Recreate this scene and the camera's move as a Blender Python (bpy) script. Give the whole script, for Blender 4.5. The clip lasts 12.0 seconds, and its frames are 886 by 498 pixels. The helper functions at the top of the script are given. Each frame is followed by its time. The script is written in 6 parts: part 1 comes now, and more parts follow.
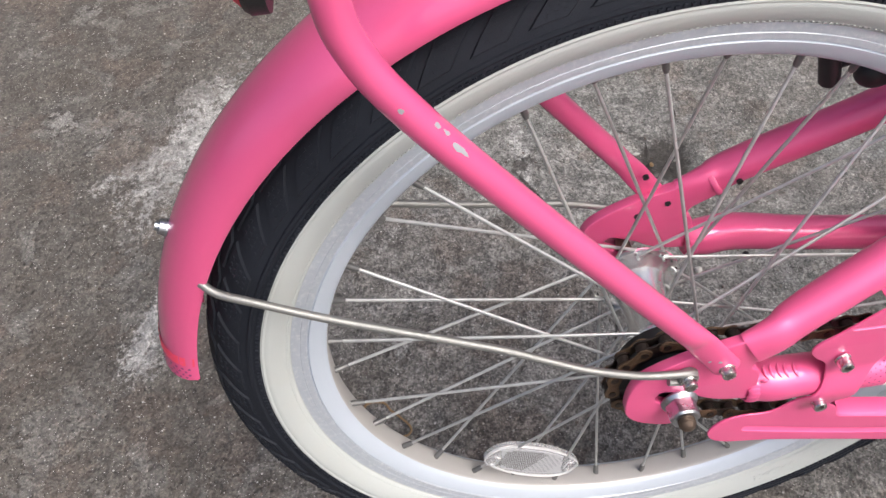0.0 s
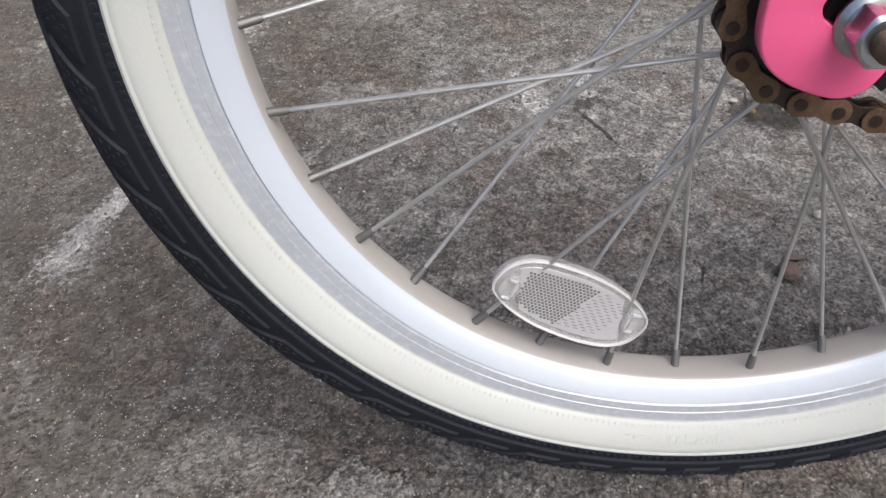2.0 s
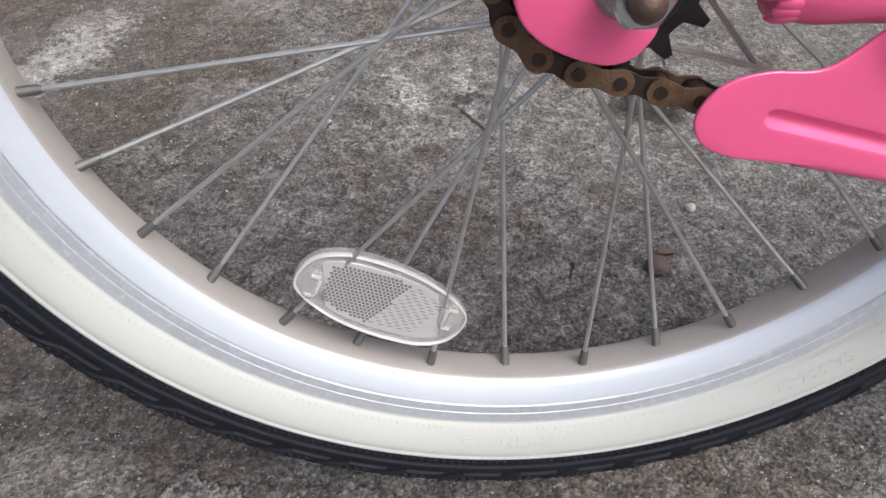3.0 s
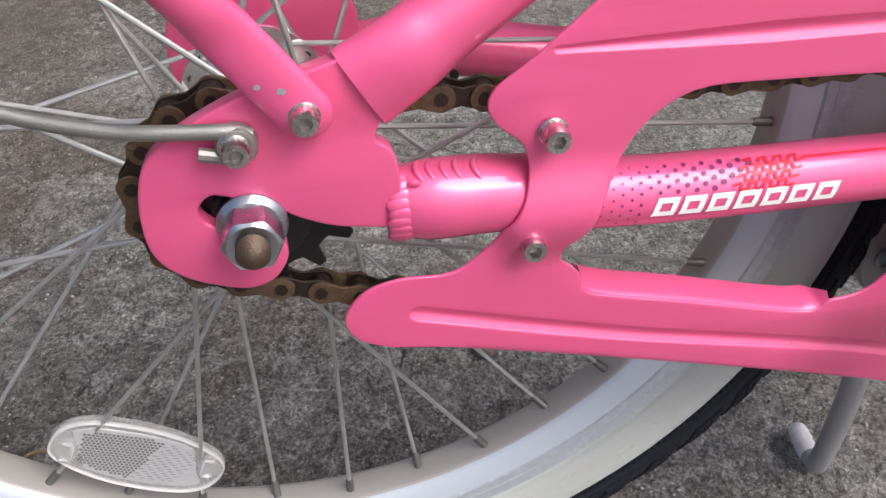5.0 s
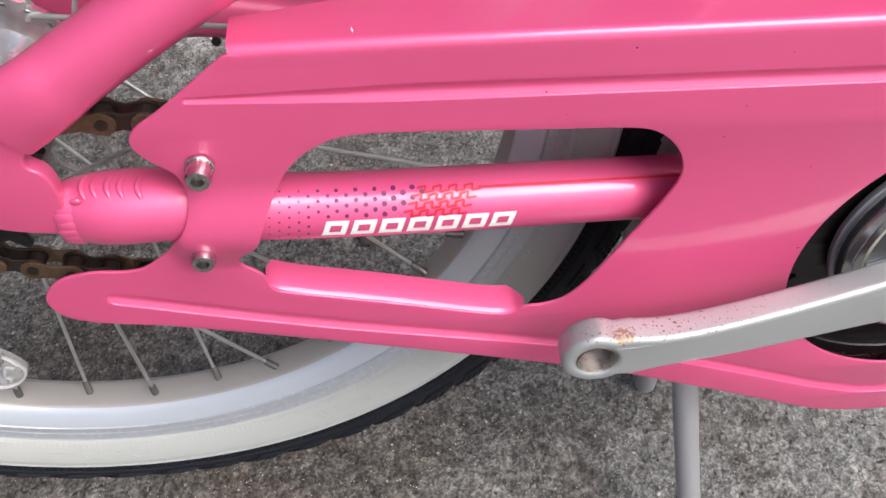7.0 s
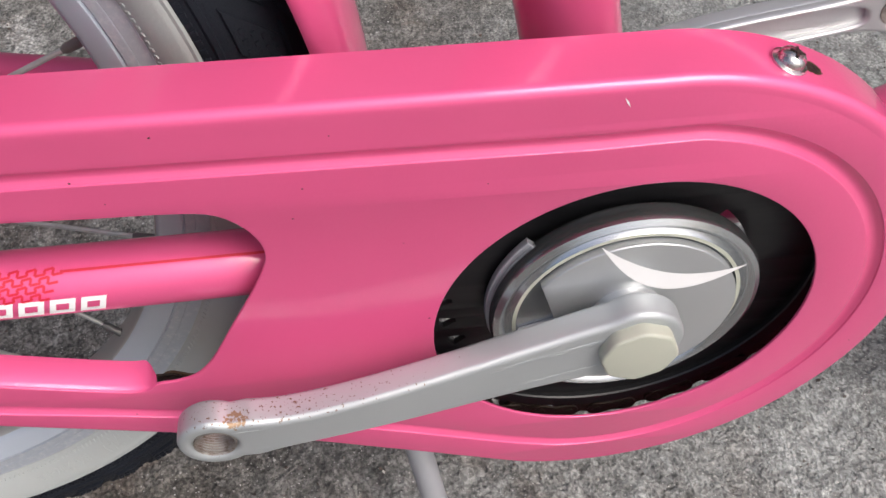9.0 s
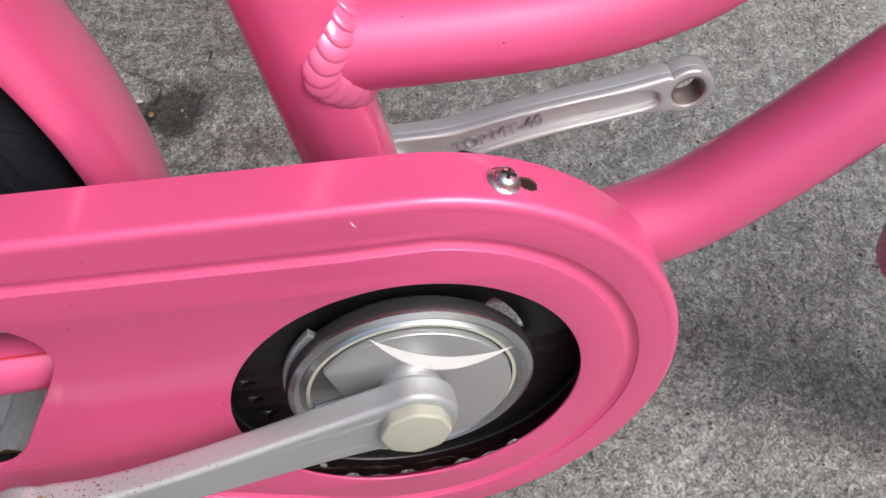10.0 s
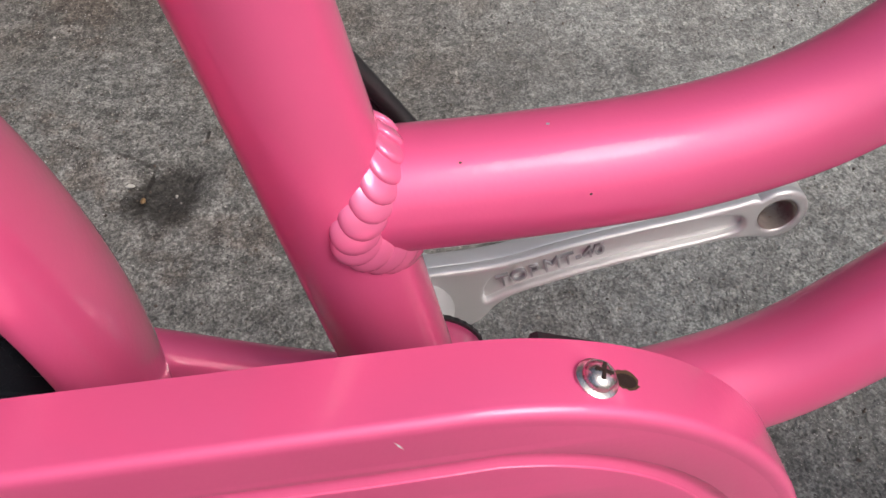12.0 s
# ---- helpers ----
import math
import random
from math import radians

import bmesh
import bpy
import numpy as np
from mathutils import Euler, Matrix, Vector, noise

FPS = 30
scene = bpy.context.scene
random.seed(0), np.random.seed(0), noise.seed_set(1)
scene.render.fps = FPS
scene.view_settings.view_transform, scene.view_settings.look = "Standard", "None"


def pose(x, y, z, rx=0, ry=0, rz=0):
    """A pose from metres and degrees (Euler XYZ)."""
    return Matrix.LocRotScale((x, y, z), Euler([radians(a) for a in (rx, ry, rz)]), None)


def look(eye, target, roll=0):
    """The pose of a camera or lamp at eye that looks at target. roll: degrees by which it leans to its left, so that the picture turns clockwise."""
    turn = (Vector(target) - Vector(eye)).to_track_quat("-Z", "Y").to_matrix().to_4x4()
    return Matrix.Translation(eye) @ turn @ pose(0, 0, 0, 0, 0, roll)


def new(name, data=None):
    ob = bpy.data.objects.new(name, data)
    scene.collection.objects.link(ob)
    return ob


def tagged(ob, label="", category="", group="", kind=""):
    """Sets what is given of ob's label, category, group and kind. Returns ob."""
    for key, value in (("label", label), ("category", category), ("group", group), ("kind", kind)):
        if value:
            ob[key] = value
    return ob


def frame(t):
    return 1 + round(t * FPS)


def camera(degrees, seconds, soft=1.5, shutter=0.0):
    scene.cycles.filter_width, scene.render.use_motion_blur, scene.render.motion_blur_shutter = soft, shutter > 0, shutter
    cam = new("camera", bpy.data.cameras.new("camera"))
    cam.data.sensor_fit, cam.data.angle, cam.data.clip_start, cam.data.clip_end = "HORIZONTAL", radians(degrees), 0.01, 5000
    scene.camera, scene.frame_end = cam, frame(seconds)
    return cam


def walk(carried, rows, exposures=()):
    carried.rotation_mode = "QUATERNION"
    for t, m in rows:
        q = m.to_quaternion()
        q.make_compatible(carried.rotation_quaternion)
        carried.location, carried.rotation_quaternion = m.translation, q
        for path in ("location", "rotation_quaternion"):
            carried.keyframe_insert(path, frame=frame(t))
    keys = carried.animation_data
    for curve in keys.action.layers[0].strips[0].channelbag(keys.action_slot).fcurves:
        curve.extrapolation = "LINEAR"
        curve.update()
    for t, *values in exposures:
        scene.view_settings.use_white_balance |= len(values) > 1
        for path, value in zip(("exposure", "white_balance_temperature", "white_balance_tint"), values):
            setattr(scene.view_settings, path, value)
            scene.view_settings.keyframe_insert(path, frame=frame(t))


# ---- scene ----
cam = camera(51.47, 12.0)
PATH = [
    (0.0, pose(-0.1419, -0.3221, 0.7456, 42.22, 3.08, -7.50)),
    (0.5, pose(-0.1491, -0.3265, 0.6823, 44.67, 2.97, -5.38)),
    (1.0, pose(-0.1489, -0.3311, 0.5831, 49.44, 2.65, -2.95)),
    (1.5, pose(-0.1346, -0.3150, 0.4779, 52.43, 2.26, -1.59)),
    (2.0, pose(-0.1201, -0.2985, 0.4241, 52.48, 2.10, -1.25)),
    (2.5, pose(-0.0974, -0.2899, 0.4025, 52.45, 1.29, -2.72)),
    (3.0, pose(-0.0684, -0.2820, 0.4014, 52.79, 0.43, -5.13)),
    (3.5, pose(-0.0407, -0.2793, 0.4308, 53.93, 0.91, -6.63)),
    (3.7, pose(-0.0333, -0.2799, 0.4408, 54.49, 1.17, -7.13)),
    (5.3, pose(0.0242, -0.2840, 0.4639, 53.33, 1.45, -10.71)),
    (5.5, pose(0.0278, -0.2800, 0.4754, 51.07, 1.29, -11.02)),
    (5.7, look((0.033, -0.260, 0.513), (0.296, 1.205, -0.823), -0.4)),
    (6.0, pose(0.0447, -0.2547, 0.5378, 47.27, 0.23, -9.22)),
    (6.2, look((0.044, -0.258, 0.549), (0.231, 1.168, -0.840), -0.7)),
    (6.5, pose(0.0840, -0.2684, 0.5344, 43.19, -0.16, -6.39)),
    (6.7, pose(0.1100, -0.2705, 0.5268, 42.24, -0.30, -4.79)),
    (8.5, pose(0.2233, -0.2485, 0.5184, 40.44, -0.57, -5.89)),
    (9.0, pose(0.2615, -0.2478, 0.5326, 40.51, -0.70, -7.15)),
    (9.5, pose(0.3046, -0.2546, 0.5455, 40.18, -0.39, -7.98)),
    (10.0, pose(0.3338, -0.2540, 0.5768, 40.80, -0.44, -8.79)),
    (10.5, pose(0.3306, -0.2504, 0.6386, 42.32, -0.55, -8.90)),
    (11.0, pose(0.3197, -0.2237, 0.6234, 43.47, 0.15, -8.58)),
    (11.5, pose(0.3366, -0.1834, 0.5752, 44.49, 0.05, -9.03)),
    (12.0, pose(0.3275, -0.1761, 0.5504, 43.96, -0.52, -9.09)),
]
walk(cam, PATH, [(0.0, 0.60, 6250, 10), (1.5, 0.51, 6200, 10), (3.5, 0.45, 6200, 10), (5.5, 0.36, 6200, 10), (8.5, 0.22, 6250, 10), (10.5, 0.15, 6350, 10), (12.0, 0.03, 6450, 10)])

# ---- light: overcast daylight from high above ----
world = bpy.data.worlds.new("sky")
scene.world = world
world.use_nodes = True
wn, wl = world.node_tree.nodes, world.node_tree.links
sky = wn.new("ShaderNodeTexSky")
sky.sky_type = "NISHITA"
sky.sun_disc = False
sky.air_density, sky.dust_density, sky.ozone_density = 0.7, 6.0, 0.5
sky.sun_elevation, sky.sun_rotation = radians(50), radians(146)
wn["Background"].inputs[1].default_value = 0.145
wl.new(sky.outputs[0], wn["Background"].inputs[0])
sun_data = bpy.data.lights.new("sun", "SUN")
sun_data.energy, sun_data.angle, sun_data.color = 1.3, radians(34), (1.0, 0.98, 0.955)
sun = new("sun", sun_data)
sun.matrix_world = look((1.5, -1.3, 2.5), (0.2, 0.0, 0.0))

# ---- materials ----
def material(name, base, rough=0.5, metal=0.0, vary=0.12, scale=60.0, bump=0.0, bump_scale=400.0, coat=0.0, coat_rough=0.1,
             second=None, second_scale=25.0, second_amount=0.5, rough_vary=0.1):
    m = bpy.data.materials.new(name)
    m.use_nodes = True
    n, l = m.node_tree.nodes, m.node_tree.links
    b = n["Principled BSDF"]
    b.inputs["Metallic"].default_value = metal
    b.inputs["Coat Weight"].default_value = coat
    b.inputs["Coat Roughness"].default_value = coat_rough
    geo = n.new("ShaderNodeTexCoord")
    big = n.new("ShaderNodeTexNoise")
    big.inputs["Scale"].default_value, big.inputs["Detail"].default_value = scale, 5.0
    l.new(geo.outputs["Object"], big.inputs["Vector"])
    mix = n.new("ShaderNodeMix")
    mix.data_type = "RGBA"
    mix.inputs[6].default_value = (*[c * (1 - vary) for c in base], 1)
    mix.inputs[7].default_value = (*[min(1.0, c * (1 + vary)) for c in base], 1)
    l.new(big.outputs["Fac"], mix.inputs[0])
    colour = mix.outputs[2]
    if second:
        spot = n.new("ShaderNodeTexNoise")
        spot.inputs["Scale"].default_value, spot.inputs["Detail"].default_value = second_scale, 8.0
        spot.inputs["Roughness"].default_value = 0.7
        l.new(geo.outputs["Object"], spot.inputs["Vector"])
        ramp = n.new("ShaderNodeMapRange")
        ramp.inputs[1].default_value, ramp.inputs[2].default_value = 0.5, 0.68
        ramp.inputs[4].default_value = second_amount
        l.new(spot.outputs["Fac"], ramp.inputs[0])
        over = n.new("ShaderNodeMix")
        over.data_type = "RGBA"
        over.inputs[7].default_value = (*second, 1)
        l.new(ramp.outputs[0], over.inputs[0])
        l.new(colour, over.inputs[6])
        colour = over.outputs[2]
    l.new(colour, b.inputs["Base Color"])
    rr = n.new("ShaderNodeMapRange")
    rr.inputs[3].default_value, rr.inputs[4].default_value = max(0.02, rough - rough_vary), min(1.0, rough + rough_vary)
    l.new(big.outputs["Fac"], rr.inputs[0])
    l.new(rr.outputs[0], b.inputs["Roughness"])
    if bump:
        fine = n.new("ShaderNodeTexNoise")
        fine.inputs["Scale"].default_value, fine.inputs["Detail"].default_value = bump_scale, 4.0
        l.new(geo.outputs["Object"], fine.inputs["Vector"])
        bp = n.new("ShaderNodeBump")
        bp.inputs["Strength"].default_value, bp.inputs["Distance"].default_value = bump, 0.001
        l.new(fine.outputs["Fac"], bp.inputs["Height"])
        l.new(bp.outputs[0], b.inputs["Normal"])
    return m


GLOSS_PINK = material("glossy_pink_paint", (0.775, 0.108, 0.275), rough=0.45, metal=0.30, vary=0.06, scale=14, bump=0.04, bump_scale=900, coat=1.0, coat_rough=0.03)
PINK = material("pink_paint", (0.775, 0.108, 0.275), rough=0.5, metal=0.30, vary=0.07, scale=14, bump=0.04, bump_scale=900, coat=0.9, coat_rough=0.035)
for paint in (PINK, GLOSS_PINK):
    paint.node_tree.nodes["Principled BSDF"].inputs["Specular IOR Level"].default_value = 0.2
    pn, pl = paint.node_tree.nodes, paint.node_tree.links
    peel = pn.new("ShaderNodeTexNoise")
    peel.inputs["Scale"].default_value, peel.inputs["Detail"].default_value = 420, 2.0
    pl.new(pn["Texture Coordinate"].outputs["Object"], peel.inputs["Vector"])
    skin = pn.new("ShaderNodeBump")
    skin.inputs["Strength"].default_value, skin.inputs["Distance"].default_value = 0.10, 0.0006
    pl.new(peel.outputs["Fac"], skin.inputs["Height"])
    pl.new(skin.outputs[0], pn["Principled BSDF"].inputs["Coat Normal"])
    paint.node_tree.nodes["Principled BSDF"].inputs["Coat IOR"].default_value = 1.62 if paint is GLOSS_PINK else 1.54
TYRE = material("black_rubber", (0.011, 0.0135, 0.0195), rough=0.68, vary=0.3, scale=40, bump=0.35, bump_scale=1500)
TYRE.node_tree.nodes["Principled BSDF"].inputs["Specular IOR Level"].default_value = 0.25
CREAM = material("whitewall_rubber", (0.420, 0.445, 0.428), rough=0.6, vary=0.04, scale=25, bump=0.12, bump_scale=900, second=(0.45, 0.42, 0.35), second_scale=30, second_amount=0.14)
ALLOY = material("rim_alloy", (0.51, 0.565, 0.63), rough=0.36, metal=0.2, vary=0.05, scale=30, bump=0.08, bump_scale=1200)
ALLOY_DULL = material("brushed_alloy", (0.42, 0.43, 0.46), rough=0.42, metal=0.45, vary=0.12, scale=120, bump=0.15, bump_scale=1500)
TRACK = material("worn_brake_track", (0.47, 0.51, 0.56), rough=0.45, metal=0.4, vary=0.08, scale=120, bump=0.1, bump_scale=1500, second=(0.68, 0.69, 0.70), second_scale=300, second_amount=0.6)
# rim alloy again, darkened for the bed's dimmer reflections
ALLOY_GREY = material("rim_alloy_dim_bed", (0.43, 0.42, 0.40), rough=0.5, metal=0.3, vary=0.06, scale=40, bump=0.06, bump_scale=900)
HUB = material("polished_alloy", (0.80, 0.80, 0.80), rough=0.24, metal=0.95, vary=0.08, scale=60)
STEEL = material("galvanised_spoke_steel", (0.52, 0.53, 0.52), rough=0.46, metal=0.8, vary=0.25, scale=180, bump=0.1, bump_scale=2500)
CHROME = material("bolt_steel", (0.62, 0.60, 0.58), rough=0.26, metal=1.0, vary=0.15, scale=250, second=(0.25, 0.13, 0.06), second_scale=220, second_amount=0.5)
ZINC = material("zinc_plated_nut", (0.46, 0.49, 0.52), rough=0.30, metal=1.0, vary=0.2, scale=200, second=(0.30, 0.26, 0.22), second_scale=150, second_amount=0.5)
RUST = material("rusty_chain_steel", (0.112, 0.070, 0.040), rough=0.62, metal=0.45, vary=0.45, scale=160, bump=0.5, bump_scale=900, second=(0.20, 0.135, 0.085), second_scale=240, second_amount=0.6)
RUST_DARK = material("oily_chain_steel", (0.040, 0.029, 0.023), rough=0.45, metal=0.6, vary=0.4, scale=160, bump=0.3, bump_scale=900)
AXLE = material("rusty_axle_steel", (0.11, 0.078, 0.058), rough=0.5, metal=0.7, vary=0.4, scale=200, bump=0.3, bump_scale=1500)
# darker bolt steel for socket insides, their shade put into the colour
SOCKET = material("socket_shade_steel", (0.34, 0.325, 0.31), rough=0.32, metal=0.95, vary=0.3, scale=300)
BLACK = material("black_painted_steel", (0.008, 0.008, 0.009), rough=0.42, vary=0.3, scale=50)
BLACK_PLASTIC = material("black_plastic", (0.012, 0.012, 0.013), rough=0.5, vary=0.3, scale=80, bump=0.1, bump_scale=900)
SILVER = material("silver_paint", (0.57, 0.585, 0.59), rough=0.34, metal=0.75, vary=0.04, scale=40, bump=0.12, bump_scale=2600, coat=0.2)
SATIN = material("satin_silver_cover", (0.58, 0.60, 0.61), rough=0.22, metal=0.95, vary=0.03, scale=30, bump=0.05, bump_scale=2500)
CAP = material("cream_plastic", (0.44, 0.45, 0.37), rough=0.38, vary=0.04, scale=60, bump=0.05, bump_scale=900)
WHITE = material("white_decal", (0.86, 0.85, 0.84), rough=0.4, vary=0.03, scale=100)
PURPLE = material("purple_decal", (0.17, 0.012, 0.11), rough=0.4, vary=0.05, scale=100)
RED = material("red_decal", (0.62, 0.014, 0.045), rough=0.4, vary=0.05, scale=100)
STAND = material("grey_painted_steel", (0.40, 0.41, 0.43), rough=0.45, metal=0.3, vary=0.06, scale=60, bump=0.1, bump_scale=900)
FOOT = material("white_rubber", (0.72, 0.71, 0.73), rough=0.7, vary=0.1, scale=120, bump=0.5, bump_scale=300)
STONE = material("white_pebble", (0.50, 0.48, 0.44), rough=0.8, vary=0.15, scale=200, bump=0.4, bump_scale=600)
RUSTBIT = material("rusty_scrap", (0.16, 0.12, 0.10), rough=0.8, vary=0.4, scale=200, bump=0.5, bump_scale=600)
BAND = material("tan_rubber_band", (0.24, 0.15, 0.07), rough=0.5, vary=0.1, scale=200)
# paler than the frame's pink: the bead's highlights put into the colour
WELD_LIT = material("highlit_weld_paint", (0.82, 0.17, 0.35), rough=0.22, metal=0.25, vary=0.05, scale=40, coat=0.6, coat_rough=0.1)


def clear_plastic():
    m = bpy.data.materials.new("clear_reflector_plastic")
    m.use_nodes = True
    b = m.node_tree.nodes["Principled BSDF"]
    b.inputs["Base Color"].default_value = (1.0, 1.0, 1.0, 1)
    b.inputs["Roughness"].default_value = 0.08
    b.inputs["Transmission Weight"].default_value = 0.76
    b.inputs["IOR"].default_value = 1.45
    return m


CLEAR = clear_plastic()
CLEAR_RIM = clear_plastic()
CLEAR_RIM.node_tree.nodes["Principled BSDF"].inputs["Transmission Weight"].default_value = 0.5
PRISM = material("prismatic_reflector", (0.66, 0.67, 0.69), rough=0.18, metal=0.35, vary=0.1, scale=400)
MILKY = material("milky_clear_plastic", (0.60, 0.61, 0.62), rough=0.15, vary=0.05, scale=200, coat=0.6, coat_rough=0.05)
PRISM_DIM = material("prism_cells", (0.33, 0.33, 0.33), rough=0.15, metal=0.5, vary=0.2, scale=900)


SHORE = -1.60      # where the brown dirt ends


def concrete():
    m = bpy.data.materials.new("rough_concrete")
    m.use_nodes = True
    n, l = m.node_tree.nodes, m.node_tree.links
    b = n["Principled BSDF"]
    tc = n.new("ShaderNodeTexCoord")

    # grain stretched along y to look right from the camera's slanted view
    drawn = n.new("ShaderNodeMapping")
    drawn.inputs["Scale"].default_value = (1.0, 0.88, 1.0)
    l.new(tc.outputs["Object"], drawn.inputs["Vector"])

    def tex(scale, detail=6.0, rough=0.6, w=0.0, twist=0.0):
        t = n.new("ShaderNodeTexNoise")
        t.noise_dimensions = "4D"
        t.inputs["W"].default_value, t.inputs["Distortion"].default_value = w, twist
        t.inputs["Scale"].default_value, t.inputs["Detail"].default_value, t.inputs["Roughness"].default_value = scale, detail, rough
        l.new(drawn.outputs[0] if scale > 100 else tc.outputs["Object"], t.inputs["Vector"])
        return t.outputs["Fac"]

    def ramp(v, a, c, lo=0.0, hi=1.0):
        r = n.new("ShaderNodeMapRange")
        for i, x in enumerate((a, c, lo, hi)):
            r.inputs[i + 1].default_value = x
        l.new(v, r.inputs[0])
        return r.outputs[0]

    def blend(f, a, c):
        x = n.new("ShaderNodeMix")
        x.data_type = "RGBA"
        l.new(f, x.inputs[0])
        for s, v in ((6, a), (7, c)):
            if isinstance(v, tuple):
                x.inputs[s].default_value = (*v, 1)
            else:
                l.new(v, x.inputs[s])
        return x.outputs[2]

    def times(a, c):
        x = n.new("ShaderNodeMath")
        x.operation = "MULTIPLY"
        l.new(a, x.inputs[0])
        l.new(c, x.inputs[1])
        return x.outputs[0]

    grain = tex(400, 3, 0.55, 0.0, 0.5)
    grain2 = tex(165, 5, 0.65, 3)
    pits = tex(150, 4, 0.6, 21, 0.25)
    patch = tex(7, 6, 0.62, 5)
    stain = tex(16, 8, 0.7, 8)
    flake = tex(19, 5, 0.58, 11, 0.6)
    sep = n.new("ShaderNodeSeparateXYZ")
    l.new(tc.outputs["Object"], sep.inputs[0])
    shift = n.new("ShaderNodeMath")
    shift.operation = "MULTIPLY_ADD"
    l.new(tex(1.6, 4, 0.6, 51), shift.inputs[0])
    shift.inputs[1].default_value = 3.2
    l.new(sep.outputs[0], shift.inputs[2])
    wander = n.new("ShaderNodeMath")
    wander.operation = "ADD"
    wander.inputs[1].default_value = SHORE
    l.new(shift.outputs[0], wander.inputs[0])
    rear_side = ramp(wander.outputs[0], -0.35, 0.35, 1.0, 0.06)
    flaky = times(ramp(sep.outputs[0], 0.10, 0.32, 1.0, 0.0), ramp(tex(4, 3, 0.5, 41), 0.50, 0.60))
    cells = n.new("ShaderNodeTexVoronoi")
    cells.inputs["Scale"].default_value = 290
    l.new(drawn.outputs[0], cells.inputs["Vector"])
    tone = n.new("ShaderNodeSeparateColor")
    l.new(cells.outputs["Color"], tone.inputs[0])
    lid = n.new("ShaderNodeMath")
    lid.operation = "MAXIMUM"
    l.new(ramp(tone.outputs[0], 0.66, 0.70, 1.0, 0.0), lid.inputs[0])
    l.new(ramp(cells.outputs["Distance"], 0.22, 0.40, 0.0, 1.0), lid.inputs[1])
    hollow_shade = ramp(lid.outputs[0], 0.0, 1.0, 0.66, 1.0)
    fold = n.new("ShaderNodeMath")
    fold.operation = "SUBTRACT"
    fold.inputs[1].default_value = 0.5
    l.new(tex(250, 2, 0.5, 17, 0.3), fold.inputs[0])
    fold2 = n.new("ShaderNodeMath")
    fold2.operation = "ABSOLUTE"
    l.new(fold.outputs[0], fold2.inputs[0])
    ridge = fold2.outputs[0]
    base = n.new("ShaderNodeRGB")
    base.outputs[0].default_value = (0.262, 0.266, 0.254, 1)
    # base colour lightened towards the front wheel: brightness painted against the bicycle's shadow
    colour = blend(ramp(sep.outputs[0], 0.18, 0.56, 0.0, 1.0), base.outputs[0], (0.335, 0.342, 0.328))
    # brown film of dirt, stronger towards the back of the bicycle
    colour = blend(times(ramp(patch, 0.36, 0.58, 0.55, 0.95), rear_side), colour, (0.126, 0.110, 0.092))
    colour = blend(times(ramp(stain, 0.56, 0.70, 0.0, 0.45), ramp(sep.outputs[0], 0.0, 0.5, 1.0, 0.4)), colour, (0.10, 0.094, 0.086))
    # broad lighter and darker patches
    colour = blend(ramp(tex(5, 4, 0.6, 31), 0.52, 0.66, 0.0, 0.40), colour, (0.17, 0.168, 0.16))
    colour = blend(ramp(tex(24, 6, 0.7, 35), 0.54, 0.68, 0.0, 0.20), colour, (0.31, 0.31, 0.298))
    # darker brown towards the back, behind the rear wheel
    colour = blend(ramp(sep.outputs[0], -0.12, -0.36, 0.0, 0.55), colour, (0.112, 0.100, 0.086))
    # pale flakes of the worn cement skin, with dark broken rims
    colour = blend(times(times(ramp(flake, 0.530, 0.545), ramp(flake, 0.572, 0.558)), times(flaky, ramp(grain2, 0.42, 0.56))), colour, (0.045, 0.038, 0.033))
    colour = blend(times(times(ramp(flake, 0.560, 0.575, 0.0, 0.58), flaky), ramp(grain, 0.34, 0.50, 0.35, 1.0)), colour, (0.29, 0.28, 0.262))
    def blot(x, y, rx, ry, turn, soft, strength, tint, wobble=0.5, fine=45):
        nonlocal colour
        mp = n.new("ShaderNodeMapping")
        mp.vector_type = "TEXTURE"
        mp.inputs["Location"].default_value, mp.inputs["Rotation"].default_value = (x, y, 0), (0, 0, radians(turn))
        mp.inputs["Scale"].default_value = (rx, ry, 1000)
        l.new(tc.outputs["Object"], mp.inputs["Vector"])
        ln = n.new("ShaderNodeVectorMath")
        ln.operation = "LENGTH"
        l.new(mp.outputs[0], ln.inputs[0])
        add = n.new("ShaderNodeMath")
        add.operation = "ADD"
        l.new(ln.outputs["Value"], add.inputs[0])
        l.new(ramp(tex(fine, 8, 0.75, x * 7), 0.3, 0.7, -wobble, wobble), add.inputs[1])
        colour = blend(ramp(add.outputs[0], 1.0 - soft, 1.0 + soft, strength, 0.0), colour, tint)

    for args in STAINS_AND_LIGHT:
        if args[7] != CRACK:
            blot(*args)
    # worn spots where the cement skin is gone show a redder, rougher bed
    bare = times(ramp(tex(9, 7, 0.66, 71, 0.3), 0.53, 0.57), ramp(sep.outputs[0], 0.25, 0.55, 0.55, 0.12))
    colour = blend(bare, colour, (0.150, 0.122, 0.102))
    skin = times(ramp(tex(13, 6, 0.6, 77, 0.5), 0.56, 0.585), ramp(sep.outputs[0], 0.2, 0.6, 0.30, 0.25))
    colour = blend(skin, colour, (0.258, 0.250, 0.236))
    rim = times(times(ramp(tex(13, 6, 0.6, 77, 0.5), 0.545, 0.56), ramp(tex(13, 6, 0.6, 77, 0.5), 0.575, 0.563)), ramp(grain2, 0.44, 0.60, 0.0, 0.75))
    colour = blend(rim, colour, (0.060, 0.052, 0.045))
